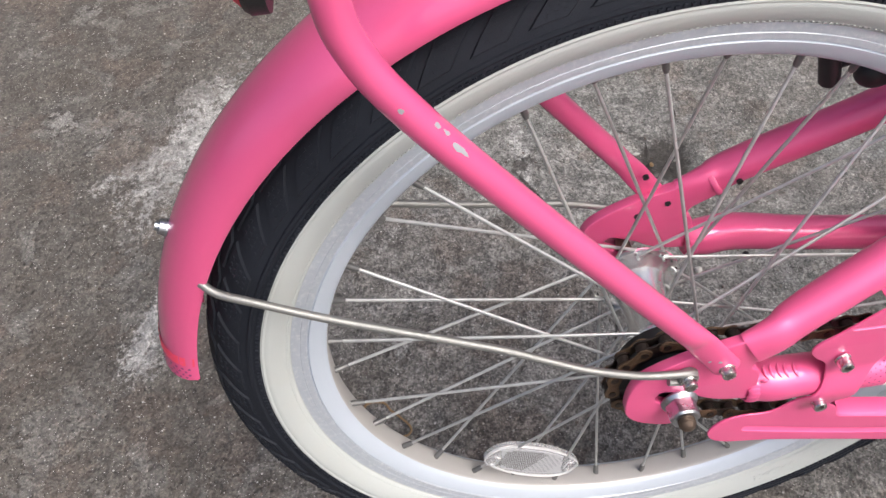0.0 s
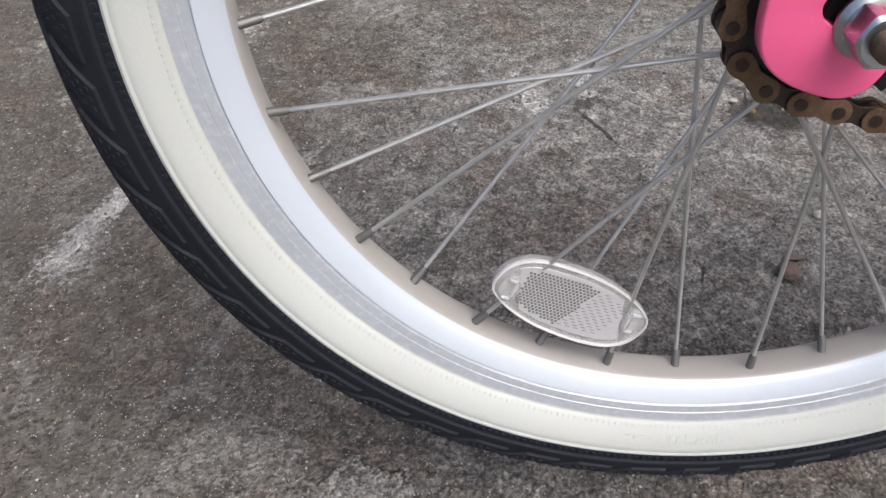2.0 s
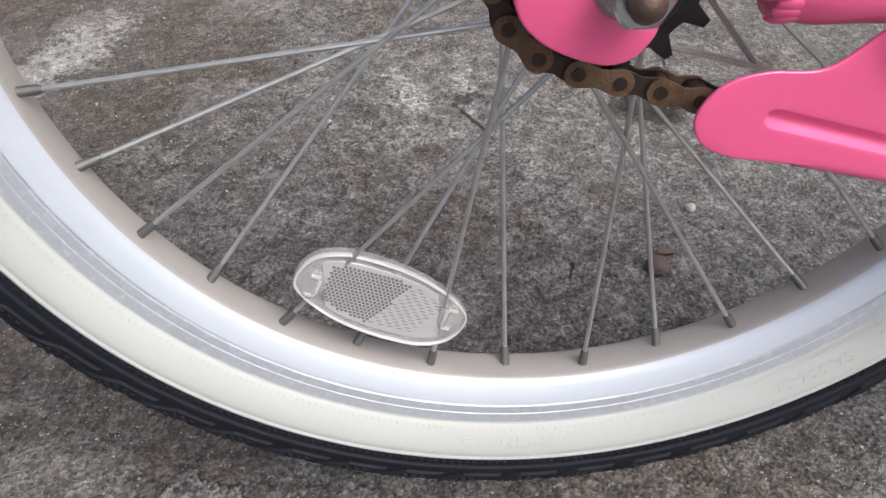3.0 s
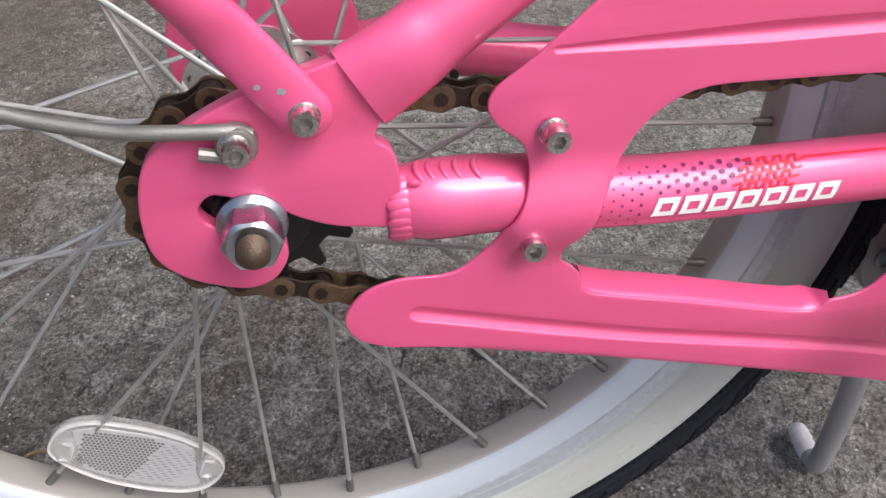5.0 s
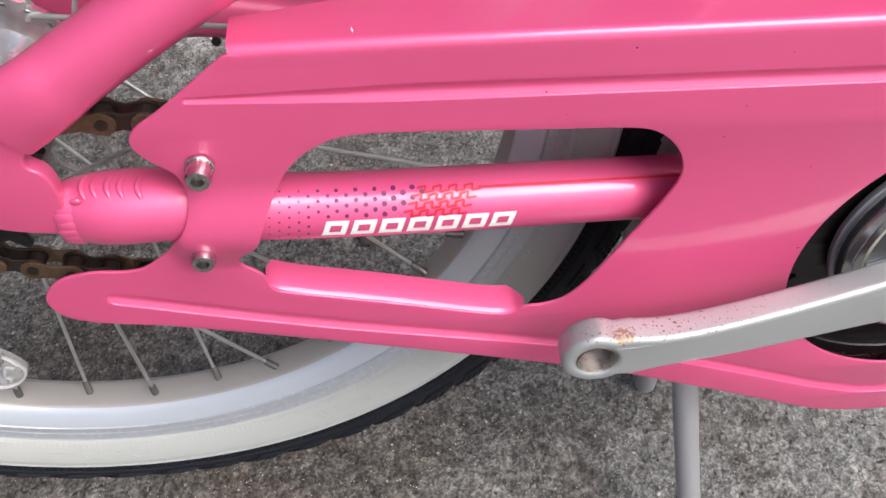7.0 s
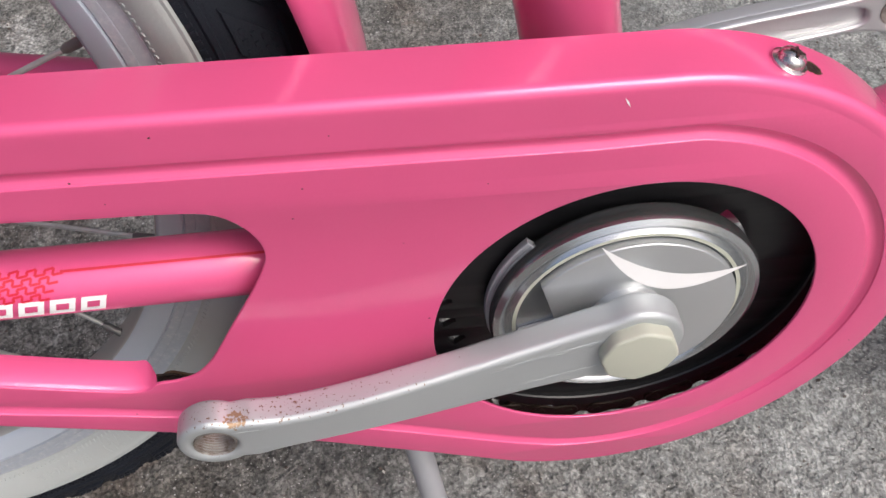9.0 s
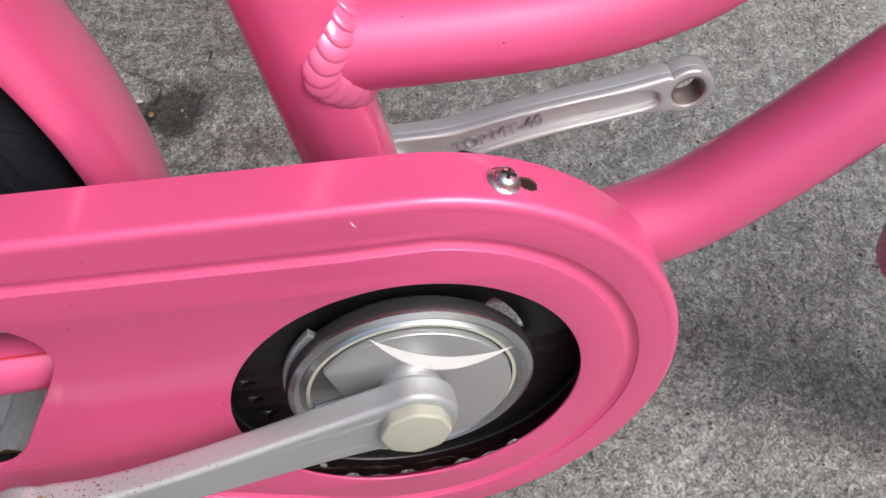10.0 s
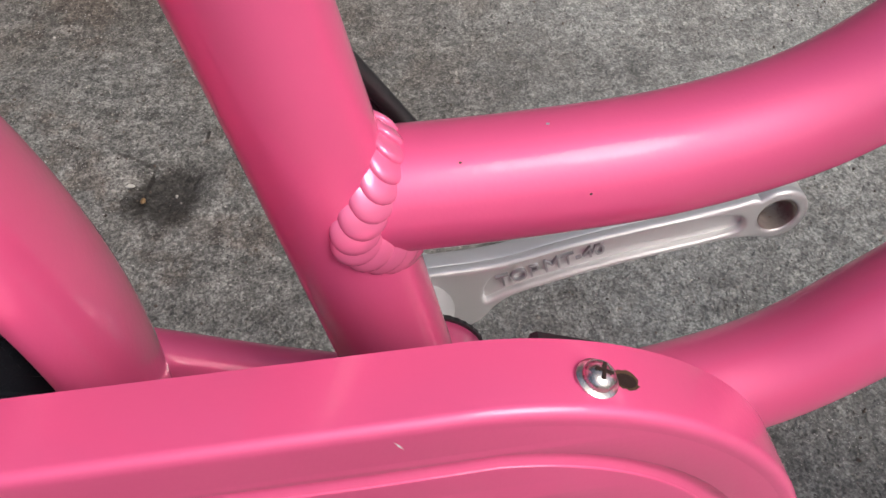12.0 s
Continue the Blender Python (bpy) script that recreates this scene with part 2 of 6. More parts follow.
    # grain of the mortar, with the relief's light and shade put into its colour
    speck = n.new("ShaderNodeVectorMath")
    speck.operation = "SCALE"
    l.new(colour, speck.inputs[0])
    mottle = times(ramp(tex(62, 4, 0.65, 61, 0.4), 0.40, 0.60, 0.76, 1.22), ramp(tex(28, 3, 0.6, 65), 0.40, 0.60, 0.88, 1.12))
    coarse = times(mottle, times(times(ramp(grain, 0.43, 0.57, 0.66, 1.30), ramp(grain2, 0.41, 0.59, 0.72, 1.25)), times(hollow_shade, ramp(ridge, 0.0, 0.05, 1.12, 0.98))))
    # grain contrast lowered towards the front wheel, to fit the camera's view
    even = n.new("ShaderNodeMix")
    l.new(ramp(sep.outputs[0], 0.15, 0.55, 0.0, 0.28), even.inputs[0])
    l.new(coarse, even.inputs[2])
    even.inputs[3].default_value = 0.93
    # grain contrast also lowered behind the rear wheel
    worn = n.new("ShaderNodeMix")
    l.new(ramp(sep.outputs[0], -0.14, -0.34, 0.0, 0.42), worn.inputs[0])
    l.new(even.outputs[0], worn.inputs[2])
    worn.inputs[3].default_value = 0.95
    l.new(worn.outputs[0], speck.inputs["Scale"])
    colour = speck.outputs[0]
    # dark pits, their shade put into the colour where the bump dips
    colour = blend(times(ramp(pits, 0.34, 0.41, 0.80, 0.0), ramp(sep.outputs[0], 0.05, 0.35, 1.0, 0.35)), colour, (0.062, 0.056, 0.050))
    # bright grains of sand
    for size, share, reach, tint in ((240, 0.955, 0.16, (0.52, 0.50, 0.47)), (470, 0.90, 0.17, (0.40, 0.385, 0.36)), (620, 0.93, 0.20, (0.58, 0.56, 0.53))):
        v = n.new("ShaderNodeTexVoronoi")
        v.inputs["Scale"].default_value = size
        l.new(tc.outputs["Object"], v.inputs["Vector"])
        sepc = n.new("ShaderNodeSeparateColor")
        l.new(v.outputs["Color"], sepc.inputs[0])
        pick = ramp(sepc.outputs[0], share, share + 0.01)
        near = ramp(v.outputs["Distance"], reach, reach + 0.14, 1.0, 0.0)
        colour = blend(times(pick, near), colour, tint)

    for args in STAINS_AND_LIGHT:
        if args[7] == CRACK:
            blot(*args)
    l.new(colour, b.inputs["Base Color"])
    b.inputs["Roughness"].default_value = 0.85
    b.inputs["Specular IOR Level"].default_value = 0.3
    h1 = n.new("ShaderNodeBump")
    h1.inputs["Strength"].default_value, h1.inputs["Distance"].default_value = 1.0, 0.0024
    l.new(ramp(pits, 0.30, 0.55), h1.inputs["Height"])
    h2 = n.new("ShaderNodeBump")
    h2.inputs["Strength"].default_value, h2.inputs["Distance"].default_value = 1.0, 0.0017
    l.new(grain, h2.inputs["Height"])
    l.new(h1.outputs[0], h2.inputs["Normal"])
    l.new(h2.outputs[0], b.inputs["Normal"])
    return m


# x, y, half width, half depth, turn, softness, strength, colour, raggedness, its scale
PALE, WHITISH, CRACK = (0.30, 0.288, 0.268), (0.46, 0.45, 0.43), (0.030, 0.026, 0.023)
STAINS_AND_LIGHT = [
    (0.130, 0.490, 0.040, 0.026, -20, 0.10, 0.62, PALE, 0.4, 60),
    (0.45, 0.75, 0.18, 0.06, 20, 0.5, 0.35, PALE, 0.9, 30),
    (0.33, 0.62, 0.05, 0.02, 30, 0.3, 0.4, (0.15, 0.148, 0.14), 0.8, 60),
    (0.60, 0.58, 0.10, 0.05, 10, 0.5, 0.35, (0.17, 0.168, 0.16), 0.9, 40),
    (0.30, 0.85, 0.12, 0.06, 0, 0.5, 0.4, (0.16, 0.155, 0.145), 0.9, 30),
    (0.55, 0.40, 0.10, 0.05, 40, 0.5, 0.3, PALE, 0.9, 40),
    # broad pale blot: light painted in against the bicycle's own shadow
    (0.08, 0.33, 0.26, 0.19, 0, 0.5, 0.62, (0.25, 0.236, 0.216), 0.7, 14),
    (-0.385, 0.590, 0.026, 0.110, -24, 0.5, 0.80, WHITISH, 1.6, 130),
    (-0.425, 0.570, 0.014, 0.060, -55, 0.5, 0.75, WHITISH, 1.6, 130),
    (-0.400, 0.587, 0.020, 0.008, 20, 0.15, 0.8, PALE, 0.25, 90),
    (-0.380, 0.690, 0.030, 0.020, 35, 0.12, 0.55, PALE, 0.5, 60),
    (-0.510, 0.655, 0.030, 0.016, 0, 0.15, 0.5, PALE, 0.6, 60),
    (-0.035, 0.416, 0.040, 0.017, 0, 0.10, 0.72, PALE, 0.45, 60),
    (0.016, 0.388, 0.022, 0.011, 10, 0.12, 0.55, PALE, 0.45, 60),
    (0.021, 0.500, 0.008, 0.050, 0, 0.3, 0.7, WHITISH, 1.0, 90),
    (0.064, 0.484, 0.022, 0.010, 5, 0.15, 0.6, PALE, 0.5, 60),
    (0.052, 0.214, 0.016, 0.017, 0, 0.10, 0.6, PALE, 0.45, 60),
    (0.021, 0.430, 0.0022, 0.036, 21, 0.35, 0.9, CRACK, 0.9, 120),
    (0.0635, 0.213, 0.0016, 0.013, -16, 0.3, 0.9, CRACK, 0.8, 120),
    (0.158, 0.446, 0.013, 0.022, 30, 0.4, 0.7, CRACK, 1.1, 90),
    (0.187, 0.452, 0.033, 0.041, 0, 0.26, 0.82, CRACK, 0.45, 70),
    (0.146, 0.512, 0.0022, 0.013, 57, 0.3, 0.6, CRACK, 0.8, 120),
    (0.165, 0.499, 0.0026, 0.013, 52, 0.3, 0.6, CRACK, 0.8, 120),
    (0.170, 0.478, 0.0020, 0.014, -14, 0.3, 0.9, CRACK, 0.8, 120),
    (0.166, 0.452, 0.0020, 0.014, -4, 0.3, 0.9, CRACK, 0.8, 120),
    (0.221, 0.532, 0.0016, 0.008, -10, 0.3, 0.9, CRACK, 0.8, 120),
    (-0.402, 0.318, 0.011, 0.062, -18, 0.25, 0.92, WHITISH, 1.3, 170),
    (-0.414, 0.262, 0.018, 0.022, 0, 0.35, 0.65, WHITISH, 1.3, 170),
    (-0.189, 0.723, 0.042, 0.040, 15, 0.15, 0.50, PALE, 0.6, 50),
    (-0.212, 0.515, 0.042, 0.022, -8, 0.15, 0.45, PALE, 0.6, 50),
    (-0.034, 0.492, 0.015, 0.046, 12, 0.3, 0.75, WHITISH, 0.9, 90),
    (0.061, 0.382, 0.015, 0.015, 0, 0.12, 0.55, PALE, 0.5, 60),
    (-0.021, 0.236, 0.028, 0.018, 10, 0.12, 0.40, PALE, 0.5, 60),
    (0.016, 0.477, 0.014, 0.009, 30, 0.3, 0.75, CRACK, 1.1, 90),
    (-0.262, 0.070, 0.034, 0.020, 20, 0.3, 0.50, PALE, 1.1, 80),
    (-0.298, 0.086, 0.022, 0.016, 0, 0.4, 0.55, (0.070, 0.060, 0.052), 0.9, 70),
]
CONCRETE = concrete()
TAPE = material("faded_red_tape", (0.80, 0.055, 0.115), rough=0.45, vary=0.08, scale=200, second=(0.80, 0.055, 0.235), second_scale=260, second_amount=0.8)
STEEL_DULL = material("dull_galvanised_steel", (0.27, 0.27, 0.255), rough=0.48, metal=0.7, vary=0.2, scale=120, bump=0.2, bump_scale=1200)
CRANK = material("rust_flecked_silver_paint", (0.44, 0.465, 0.47), rough=0.42, metal=0.5, vary=0.05, scale=40, bump=0.12, bump_scale=2600, coat=0.15)


def add_rust_flecks(m, place, reach, tint=(0.17, 0.095, 0.050, 1), dense=0.59, low=0.35):
    """Rust flecks that gather round one worn place."""
    n, l = m.node_tree.nodes, m.node_tree.links
    b = n["Principled BSDF"]
    old = b.inputs["Base Color"].links[0].from_socket
    tc = n.new("ShaderNodeTexCoord")
    dist = n.new("ShaderNodeVectorMath")
    dist.operation = "DISTANCE"
    dist.inputs[1].default_value = place
    l.new(tc.outputs["Object"], dist.inputs[0])
    near = n.new("ShaderNodeMapRange")
    near.inputs[1].default_value, near.inputs[2].default_value, near.inputs[3].default_value, near.inputs[4].default_value = 0.003, reach, dense, 0.74
    l.new(dist.outputs["Value"], near.inputs[0])
    t = n.new("ShaderNodeTexNoise")
    t.inputs["Scale"].default_value, t.inputs["Detail"].default_value, t.inputs["Roughness"].default_value = 900, 3, 0.5
    l.new(tc.outputs["Object"], t.inputs["Vector"])
    cut = n.new("ShaderNodeMath")
    cut.operation = "SUBTRACT"
    l.new(t.outputs["Fac"], cut.inputs[0])
    l.new(near.outputs[0], cut.inputs[1])
    amount = n.new("ShaderNodeMapRange")
    amount.inputs[1].default_value, amount.inputs[2].default_value = 0.0, 0.06
    l.new(cut.outputs[0], amount.inputs[0])
    mix = n.new("ShaderNodeMix")
    mix.data_type = "RGBA"
    mix.inputs[7].default_value = tint
    up = n.new("ShaderNodeSeparateXYZ")
    l.new(tc.outputs["Normal"], up.inputs[0])
    top = n.new("ShaderNodeMapRange")
    top.inputs[1].default_value, top.inputs[2].default_value = low, low + 0.3
    l.new(up.outputs[2], top.inputs[0])
    on_top = n.new("ShaderNodeMath")
    on_top.operation = "MULTIPLY"
    l.new(amount.outputs[0], on_top.inputs[0])
    l.new(top.outputs[0], on_top.inputs[1])
    l.new(on_top.outputs[0], mix.inputs[0])
    l.new(old, mix.inputs[6])
    l.new(mix.outputs[2], b.inputs["Base Color"])


add_rust_flecks(CRANK, (0.225, -0.09, 0.272), 0.10)
add_rust_flecks(CRANK, (0.2165, -0.0895, 0.2695), 0.0050, (0.30, 0.20, 0.12, 1), 0.41, -1.5)
WORDS_A, WORDS_F = -44.6, 2.05
PLASTER = material("grey_plaster", (0.11, 0.105, 0.10), rough=0.9, vary=0.1, scale=3, bump=0.3, bump_scale=40)
NIPPLE = material("grey_nipple_brass", (0.17, 0.17, 0.165), rough=0.45, metal=0.7, vary=0.2, scale=200, bump=0.2, bump_scale=1500)


def grain_material():
    m = material("loose_sand_grains", (0.25, 0.235, 0.21), rough=0.85, vary=0.1, scale=300)
    n, l = m.node_tree.nodes, m.node_tree.links
    geo = n.new("ShaderNodeNewGeometry")
    ramp = n.new("ShaderNodeValToRGB")
    stops = ramp.color_ramp.elements
    stops[0].color, stops[1].color = (0.05, 0.04, 0.033, 1), (0.52, 0.50, 0.46, 1)
    for at, tint in ((0.35, (0.13, 0.10, 0.082, 1)), (0.72, (0.27, 0.255, 0.225, 1)), (0.93, (0.36, 0.345, 0.31, 1))):
        stops.new(at).color = tint
    l.new(geo.outputs["Random Per Island"], ramp.inputs[0])
    l.new(ramp.outputs[0], n["Principled BSDF"].inputs["Base Color"])
    return m


GRAINS = grain_material()

# ---- building helpers ----
HZ = 0.310      # height of the rear hub over the ground
UP = Matrix.Translation((0, 0, HZ))


def part(name, bm, mat, parent=None, label="", lift=True, sharp=35):
    """Links a bmesh, laid out from the rear hub, as one mesh object."""
    if lift:
        bm.transform(UP)
    me = bpy.data.meshes.new(name)
    bmesh.ops.recalc_face_normals(bm, faces=bm.faces)
    bm.to_mesh(me)
    bm.free()
    for p in me.polygons:
        p.use_smooth = True
    me.set_sharp_from_angle(angle=radians(sharp))
    for m in mat if isinstance(mat, (list, tuple)) else [mat]:
        me.materials.append(m)
    ob = new(name, me)
    if parent:
        ob.parent = parent
    if label:
        tagged(ob, label)
    return ob


def spline(pts, n=8):
    """Catmull-Rom points through pts."""
    p = [Vector(q) for q in pts]
    p = [2 * p[0] - p[1], *p, 2 * p[-1] - p[-2]]
    out = []
    for i in range(1, len(p) - 2):
        a, b, c, d = p[i - 1:i + 3]
        for k in range(n):
            t = k / n
            out.append(0.5 * (2 * b + (c - a) * t + (2 * a - 5 * b + 4 * c - d) * t * t + (3 * b - a - 3 * c + d) * t ** 3))
    return out + [p[-2]]


def frames_along(pts):
    pts = [Vector(p) for p in pts]
    tang = [(pts[min(i + 1, len(pts) - 1)] - pts[max(i - 1, 0)]).normalized() for i in range(len(pts))]
    u = tang[0].orthogonal().normalized()
    res = []
    for p, t in zip(pts, tang):
        u = (u - t * u.dot(t)).normalized()
        res.append((p, t, u, t.cross(u)))
    return res


def add_tube(bm, pts, radius, seg=20, caps=True, flat=None):
    """A round tube along pts. radius: one or one a point. flat: (u, v) scale of the section, one a point, with u along +y."""
    rad = radius if isinstance(radius, (list, tuple)) else [radius] * len(pts)
    rings = []
    for i, (p, t, u, v) in enumerate(frames_along(pts)):
        if flat:
            u = Vector((0, 1, 0)) - t * t.y
            u.normalize()
            v = t.cross(u)
        su, sv = flat[i] if flat else (1, 1)
        rings.append([bm.verts.new(p + rad[i] * (su * math.cos(a) * u + sv * math.sin(a) * v)) for a in (2 * math.pi * k / seg for k in range(seg))])
    for a, b in zip(rings, rings[1:]):
        for k in range(seg):
            bm.faces.new((a[k], a[(k + 1) % seg], b[(k + 1) % seg], b[k]))
    if caps:
        bm.faces.new(rings[0][::-1])
        bm.faces.new(rings[-1])
    return rings


def add_lathe(bm, profile, seg=48, centre=(0, 0, 0), axis="y", closed=False, a0=0.0, a1=360.0):
    """Turns (radius, along) pairs about an axis through centre."""
    c = Vector(centre)
    full = abs(a1 - a0) > 359.9
    count = seg if full else seg + 1
    rings = []
    for k in range(count):
        a = radians(a0 + (a1 - a0) * k / seg)
        ca, sa = math.cos(a), math.sin(a)
        ring = []
        for r, h in profile:
            q = {"y": (r * ca, h, r * sa), "z": (r * ca, r * sa, h), "x": (h, r * ca, r * sa)}[axis]
            ring.append(bm.verts.new(c + Vector(q)))
        rings.append(ring)
    m = len(profile)
    for k in range(count if full else count - 1):
        a, b = rings[k], rings[(k + 1) % count]
        for i in range(m if closed else m - 1):
            j = (i + 1) % m
            bm.faces.new((a[i], a[j], b[j], b[i]))
    if not full and closed:
        bm.faces.new(rings[0])
        bm.faces.new(rings[-1][::-1])
    bmesh.ops.remove_doubles(bm, verts=bm.verts, dist=1e-6)
    return rings


def add_disc_stack(bm, centre, levels, seg=32, axis="y"):
    """A solid turned body: (radius, along) from one end to the other, capped."""
    add_lathe(bm, [(0, levels[0][1]), *levels, (0, levels[-1][1])], seg, centre, axis)


def add_plate(bm, loops, y, thick, bevel=0.0008, res=2, shape=None):
    """A flat plate in the plane of the bicycle: closed loops of (x, z), the later ones holes, front face at y, of that thickness."""
    cu = bpy.data.curves.new("tmp", "CURVE")
    cu.dimensions, cu.fill_mode = "2D", "BOTH"
    cu.extrude, cu.bevel_depth, cu.bevel_resolution = max(0.0, thick / 2 - bevel), bevel, res
    cu.offset = -bevel
    for loop in loops:
        s = cu.splines.new("POLY")
        s.points.add(len(loop) - 1)
        for p, (x, z) in zip(s.points, loop):
            p.co = (x, z, 0, 1)
        s.use_cyclic_u = True
    ob = bpy.data.objects.new("tmp", cu)
    me = bpy.data.meshes.new_from_object(ob)
    tmp = bmesh.new()
    tmp.from_mesh(me)
    bmesh.ops.remove_doubles(tmp, verts=tmp.verts, dist=1e-6)
    for v in tmp.verts:
        x, z, w = v.co
        v.co = (x, y + thick / 2 - w, z)
        if shape:
            v.co = shape(v.co)
    out = bpy.data.meshes.new("tmp")
    tmp.to_mesh(out)
    tmp.free()
    bm.from_mesh(out)
    bpy.data.objects.remove(ob)
    for d, box in ((me, bpy.data.meshes), (out, bpy.data.meshes), (cu, bpy.data.curves)):
        box.remove(d)


def add_ball(bm, centre, size, turn=None, sub=2):
    m = Matrix.Translation(centre) @ (turn.to_4x4() if turn else Matrix()) @ Matrix.Diagonal((*size, 1))
    bmesh.ops.create_icosphere(bm, subdivisions=sub, radius=1, matrix=m)


def smooth_loop(pts, n=6):
    """A closed Catmull-Rom loop of (x, z)."""
    k = len(pts)
    p = [Vector(q) for q in pts]
    out = []
    for i in range(k):
        a, b, c, d = p[i - 1], p[i], p[(i + 1) % k], p[(i + 2) % k]
        for j in range(n):
            t = j / n
            q = 0.5 * (2 * b + (c - a) * t + (2 * a - 5 * b + 4 * c - d) * t * t + (3 * b - a - 3 * c + d) * t ** 3)
            out.append((q.x, q.y))
    return out


def circle(cx, cz, r, n=64):
    return [(cx + r * math.cos(2 * math.pi * i / n), cz + r * math.sin(2 * math.pi * i / n)) for i in range(n)]


def arc(cx, cz, r, a0, a1, n=24):
    return [(cx + r * math.cos(radians(a0 + (a1 - a0) * i / n)), cz + r * math.sin(radians(a0 + (a1 - a0) * i / n))) for i in range(n + 1)]


def bolt(bm, x, y, z, r=0.0042, h=0.006, knurl=True):
    """A socket head bolt whose head stands out towards -y from y, with a washer."""
    add_disc_stack(bm, (x, y, z), [(r * 1.14, 0), (r * 1.14, -0.0009), (r * 1.08, -0.0012)], 28)
    seg = 36
    prof = [(r, -0.001), (r, -h + 0.0008), (r * 0.9, -h), (r * 0.56, -h), (r * 0.52, -h * 0.62), (0, -h * 0.58)]
    rings = []
    for k in range(seg):
        a = 2 * math.pi * k / seg
        ring = []
        for i, (rr, hh) in enumerate(prof):
            if i < 2 and knurl:
                rr *= 1.0 if k % 2 else 0.955
            if i in (3, 4):
                rr *= math.cos(math.pi / 6) / math.cos((a % (math.pi / 3)) - math.pi / 6)
            ring.append(bm.verts.new((x + rr * math.cos(a), y + hh, z + rr * math.sin(a))))
        rings.append(ring)
    for k in range(seg):
        a, b = rings[k], rings[(k + 1) % seg]
        for i in range(len(prof) - 1):
            f = bm.faces.new((a[i], a[i + 1], b[i + 1], b[i]))
            f.material_index = 1 if i > 2 else 0


def wrap_patch(bm, path, radius, loop, lift=0.0003):
    """Lays a flat shape on a tube: loop of (distance along, angle in degrees); 0 degrees faces -y, 90 faces up."""
    verts = []
    for s, a in loop:
        p, t = along(path, s)
        side = Vector((0, -1, 0))
        side = (side - t * side.dot(t)).normalized()
        up = side.cross(t)
        if up.z < 0:
            up = -up
        verts.append(bm.verts.new(p + (radius + lift) * (math.cos(radians(a)) * side + math.sin(radians(a)) * up)))
    bm.faces.new(verts)


def along(path, s):
    """The place and direction at distance s along a polyline."""
    for a, b in zip(path, path[1:]):
        d = (b - a).length
        if s <= d or b is path[-1]:
            t = (b - a).normalized()
            return a + t * s, t
        s -= d


def capsule(path, wide):
    """The outline of a thick open line of (x, z), with its half width at each point."""
    p = [Vector(q) for q in path]
    left, right = [], []
    for i, q in enumerate(p):
        t = (p[min(i + 1, len(p) - 1)] - p[max(i - 1, 0)]).normalized()
        n = Vector((-t.y, t.x))
        left.append(q + n * wide[i])
        right.append(q - n * wide[i])
    t0, t1 = (p[1] - p[0]).normalized(), (p[-1] - p[-2]).normalized()
    cap1 = [p[-1] + wide[-1] * (math.cos(a) * Vector((-t1.y, t1.x)) + math.sin(a) * t1) for a in (math.pi * k / 6 for k in range(1, 6))]
    cap0 = [p[0] + wide[0] * (-math.cos(a) * Vector((-t0.y, t0.x)) - math.sin(a) * t0) for a in (math.pi * k / 6 for k in range(1, 6))]
    return [(v.x, v.y) for v in left + cap1 + right[::-1] + cap0]

# ---- ground: one sheet of rough concrete ----
def build_ground():
    xs = sorted({*np.round(np.linspace(-0.95, 1.25, 276), 4), *(-40, -15, -6, -3, -1.8, -1.2, 1.5, 2.0, 3.2, 6, 15, 40)})
    ys = sorted({*np.round(np.linspace(-0.25, 1.35, 201), 4), *(-40, -15, -6, -3, -1.5, -0.7, -0.4, 1.6, 2.2, 4, 8, 18, 40)})
    bm = bmesh.new()
    grid = []
    for y in ys:
        row = []
        for x in xs:
            h = 0.0
            if -0.95 <= x <= 1.25 and -0.25 <= y <= 1.35:
                v = Vector((x, y, 0))
                h = 0.0035 * noise.noise(v * 9) + 0.0022 * noise.noise(v * 28) + 0.0016 * noise.noise(v * 75)
                pit = noise.noise(v * 21 + Vector((5, 3, 1)))
                h -= 0.006 * max(0.0, pit - 0.42)
                d = math.hypot((x - 0.19) / 0.034, (y - 0.465) / 0.04)
                h -= 0.008 * max(0.0, 1 - d * d)
            row.append(bm.verts.new((x, y, h - 0.003)))
        grid.append(row)
    for a, b in zip(grid, grid[1:]):
        for i in range(len(xs) - 1):
            bm.faces.new((a[i], a[i + 1], b[i + 1], b[i]))
    ob = part("ground", bm, CONCRETE, lift=False, sharp=80)
    return tagged(ob, "rough grey concrete floor with pits, sand grains and brown dirt", "ground", kind="structure")


build_ground()

# ---- the bicycle ----
bike = tagged(new("bicycle"), "pink step-through bicycle with whitewall tyres propped on its centre stand", "bicycle")
BBX, BBZ = 0.3525, -0.0410

# -- rear wheel --
SPOKE_0 = -115.43     # angle of the first spoke's nipple


def wheel_rim(name, centre, label):
    bm = bmesh.new()
    half = [(0.1893, 0.0), (0.1893, 0.0060), (0.1899, 0.0078), (0.1925, 0.0104), (0.1998, 0.0131), (0.2005, 0.0121), (0.2012, 0.0132), (0.2046, 0.0136), (0.2049, 0.0133), (0.2052, 0.0136),
            (0.2098, 0.0140), (0.2108, 0.0131), (0.2100, 0.0112), (0.2015, 0.0095), (0.2000, 0.0)]
    prof = half + [(r, -y) for r, y in half[-2:0:-1]]
    add_lathe(bm, prof, 180, centre, closed=True)
    ob = part(name, bm, [ALLOY, ALLOY_GREY, TRACK], bike, label)
    c = Vector(centre) + Vector((0, 0, HZ))
    for p in ob.data.polygons:
        q = p.center - c
        r = math.hypot(q.x, q.z)
        p.material_index = 1 if r < 0.1905 and abs(p.normal.y) < 0.75 else 2 if 0.2008 < r < 0.2107 else 0
    return ob


TYRE_C, TYRE_R, TYRE_H = 0.2270, 0.0212, 0.0220


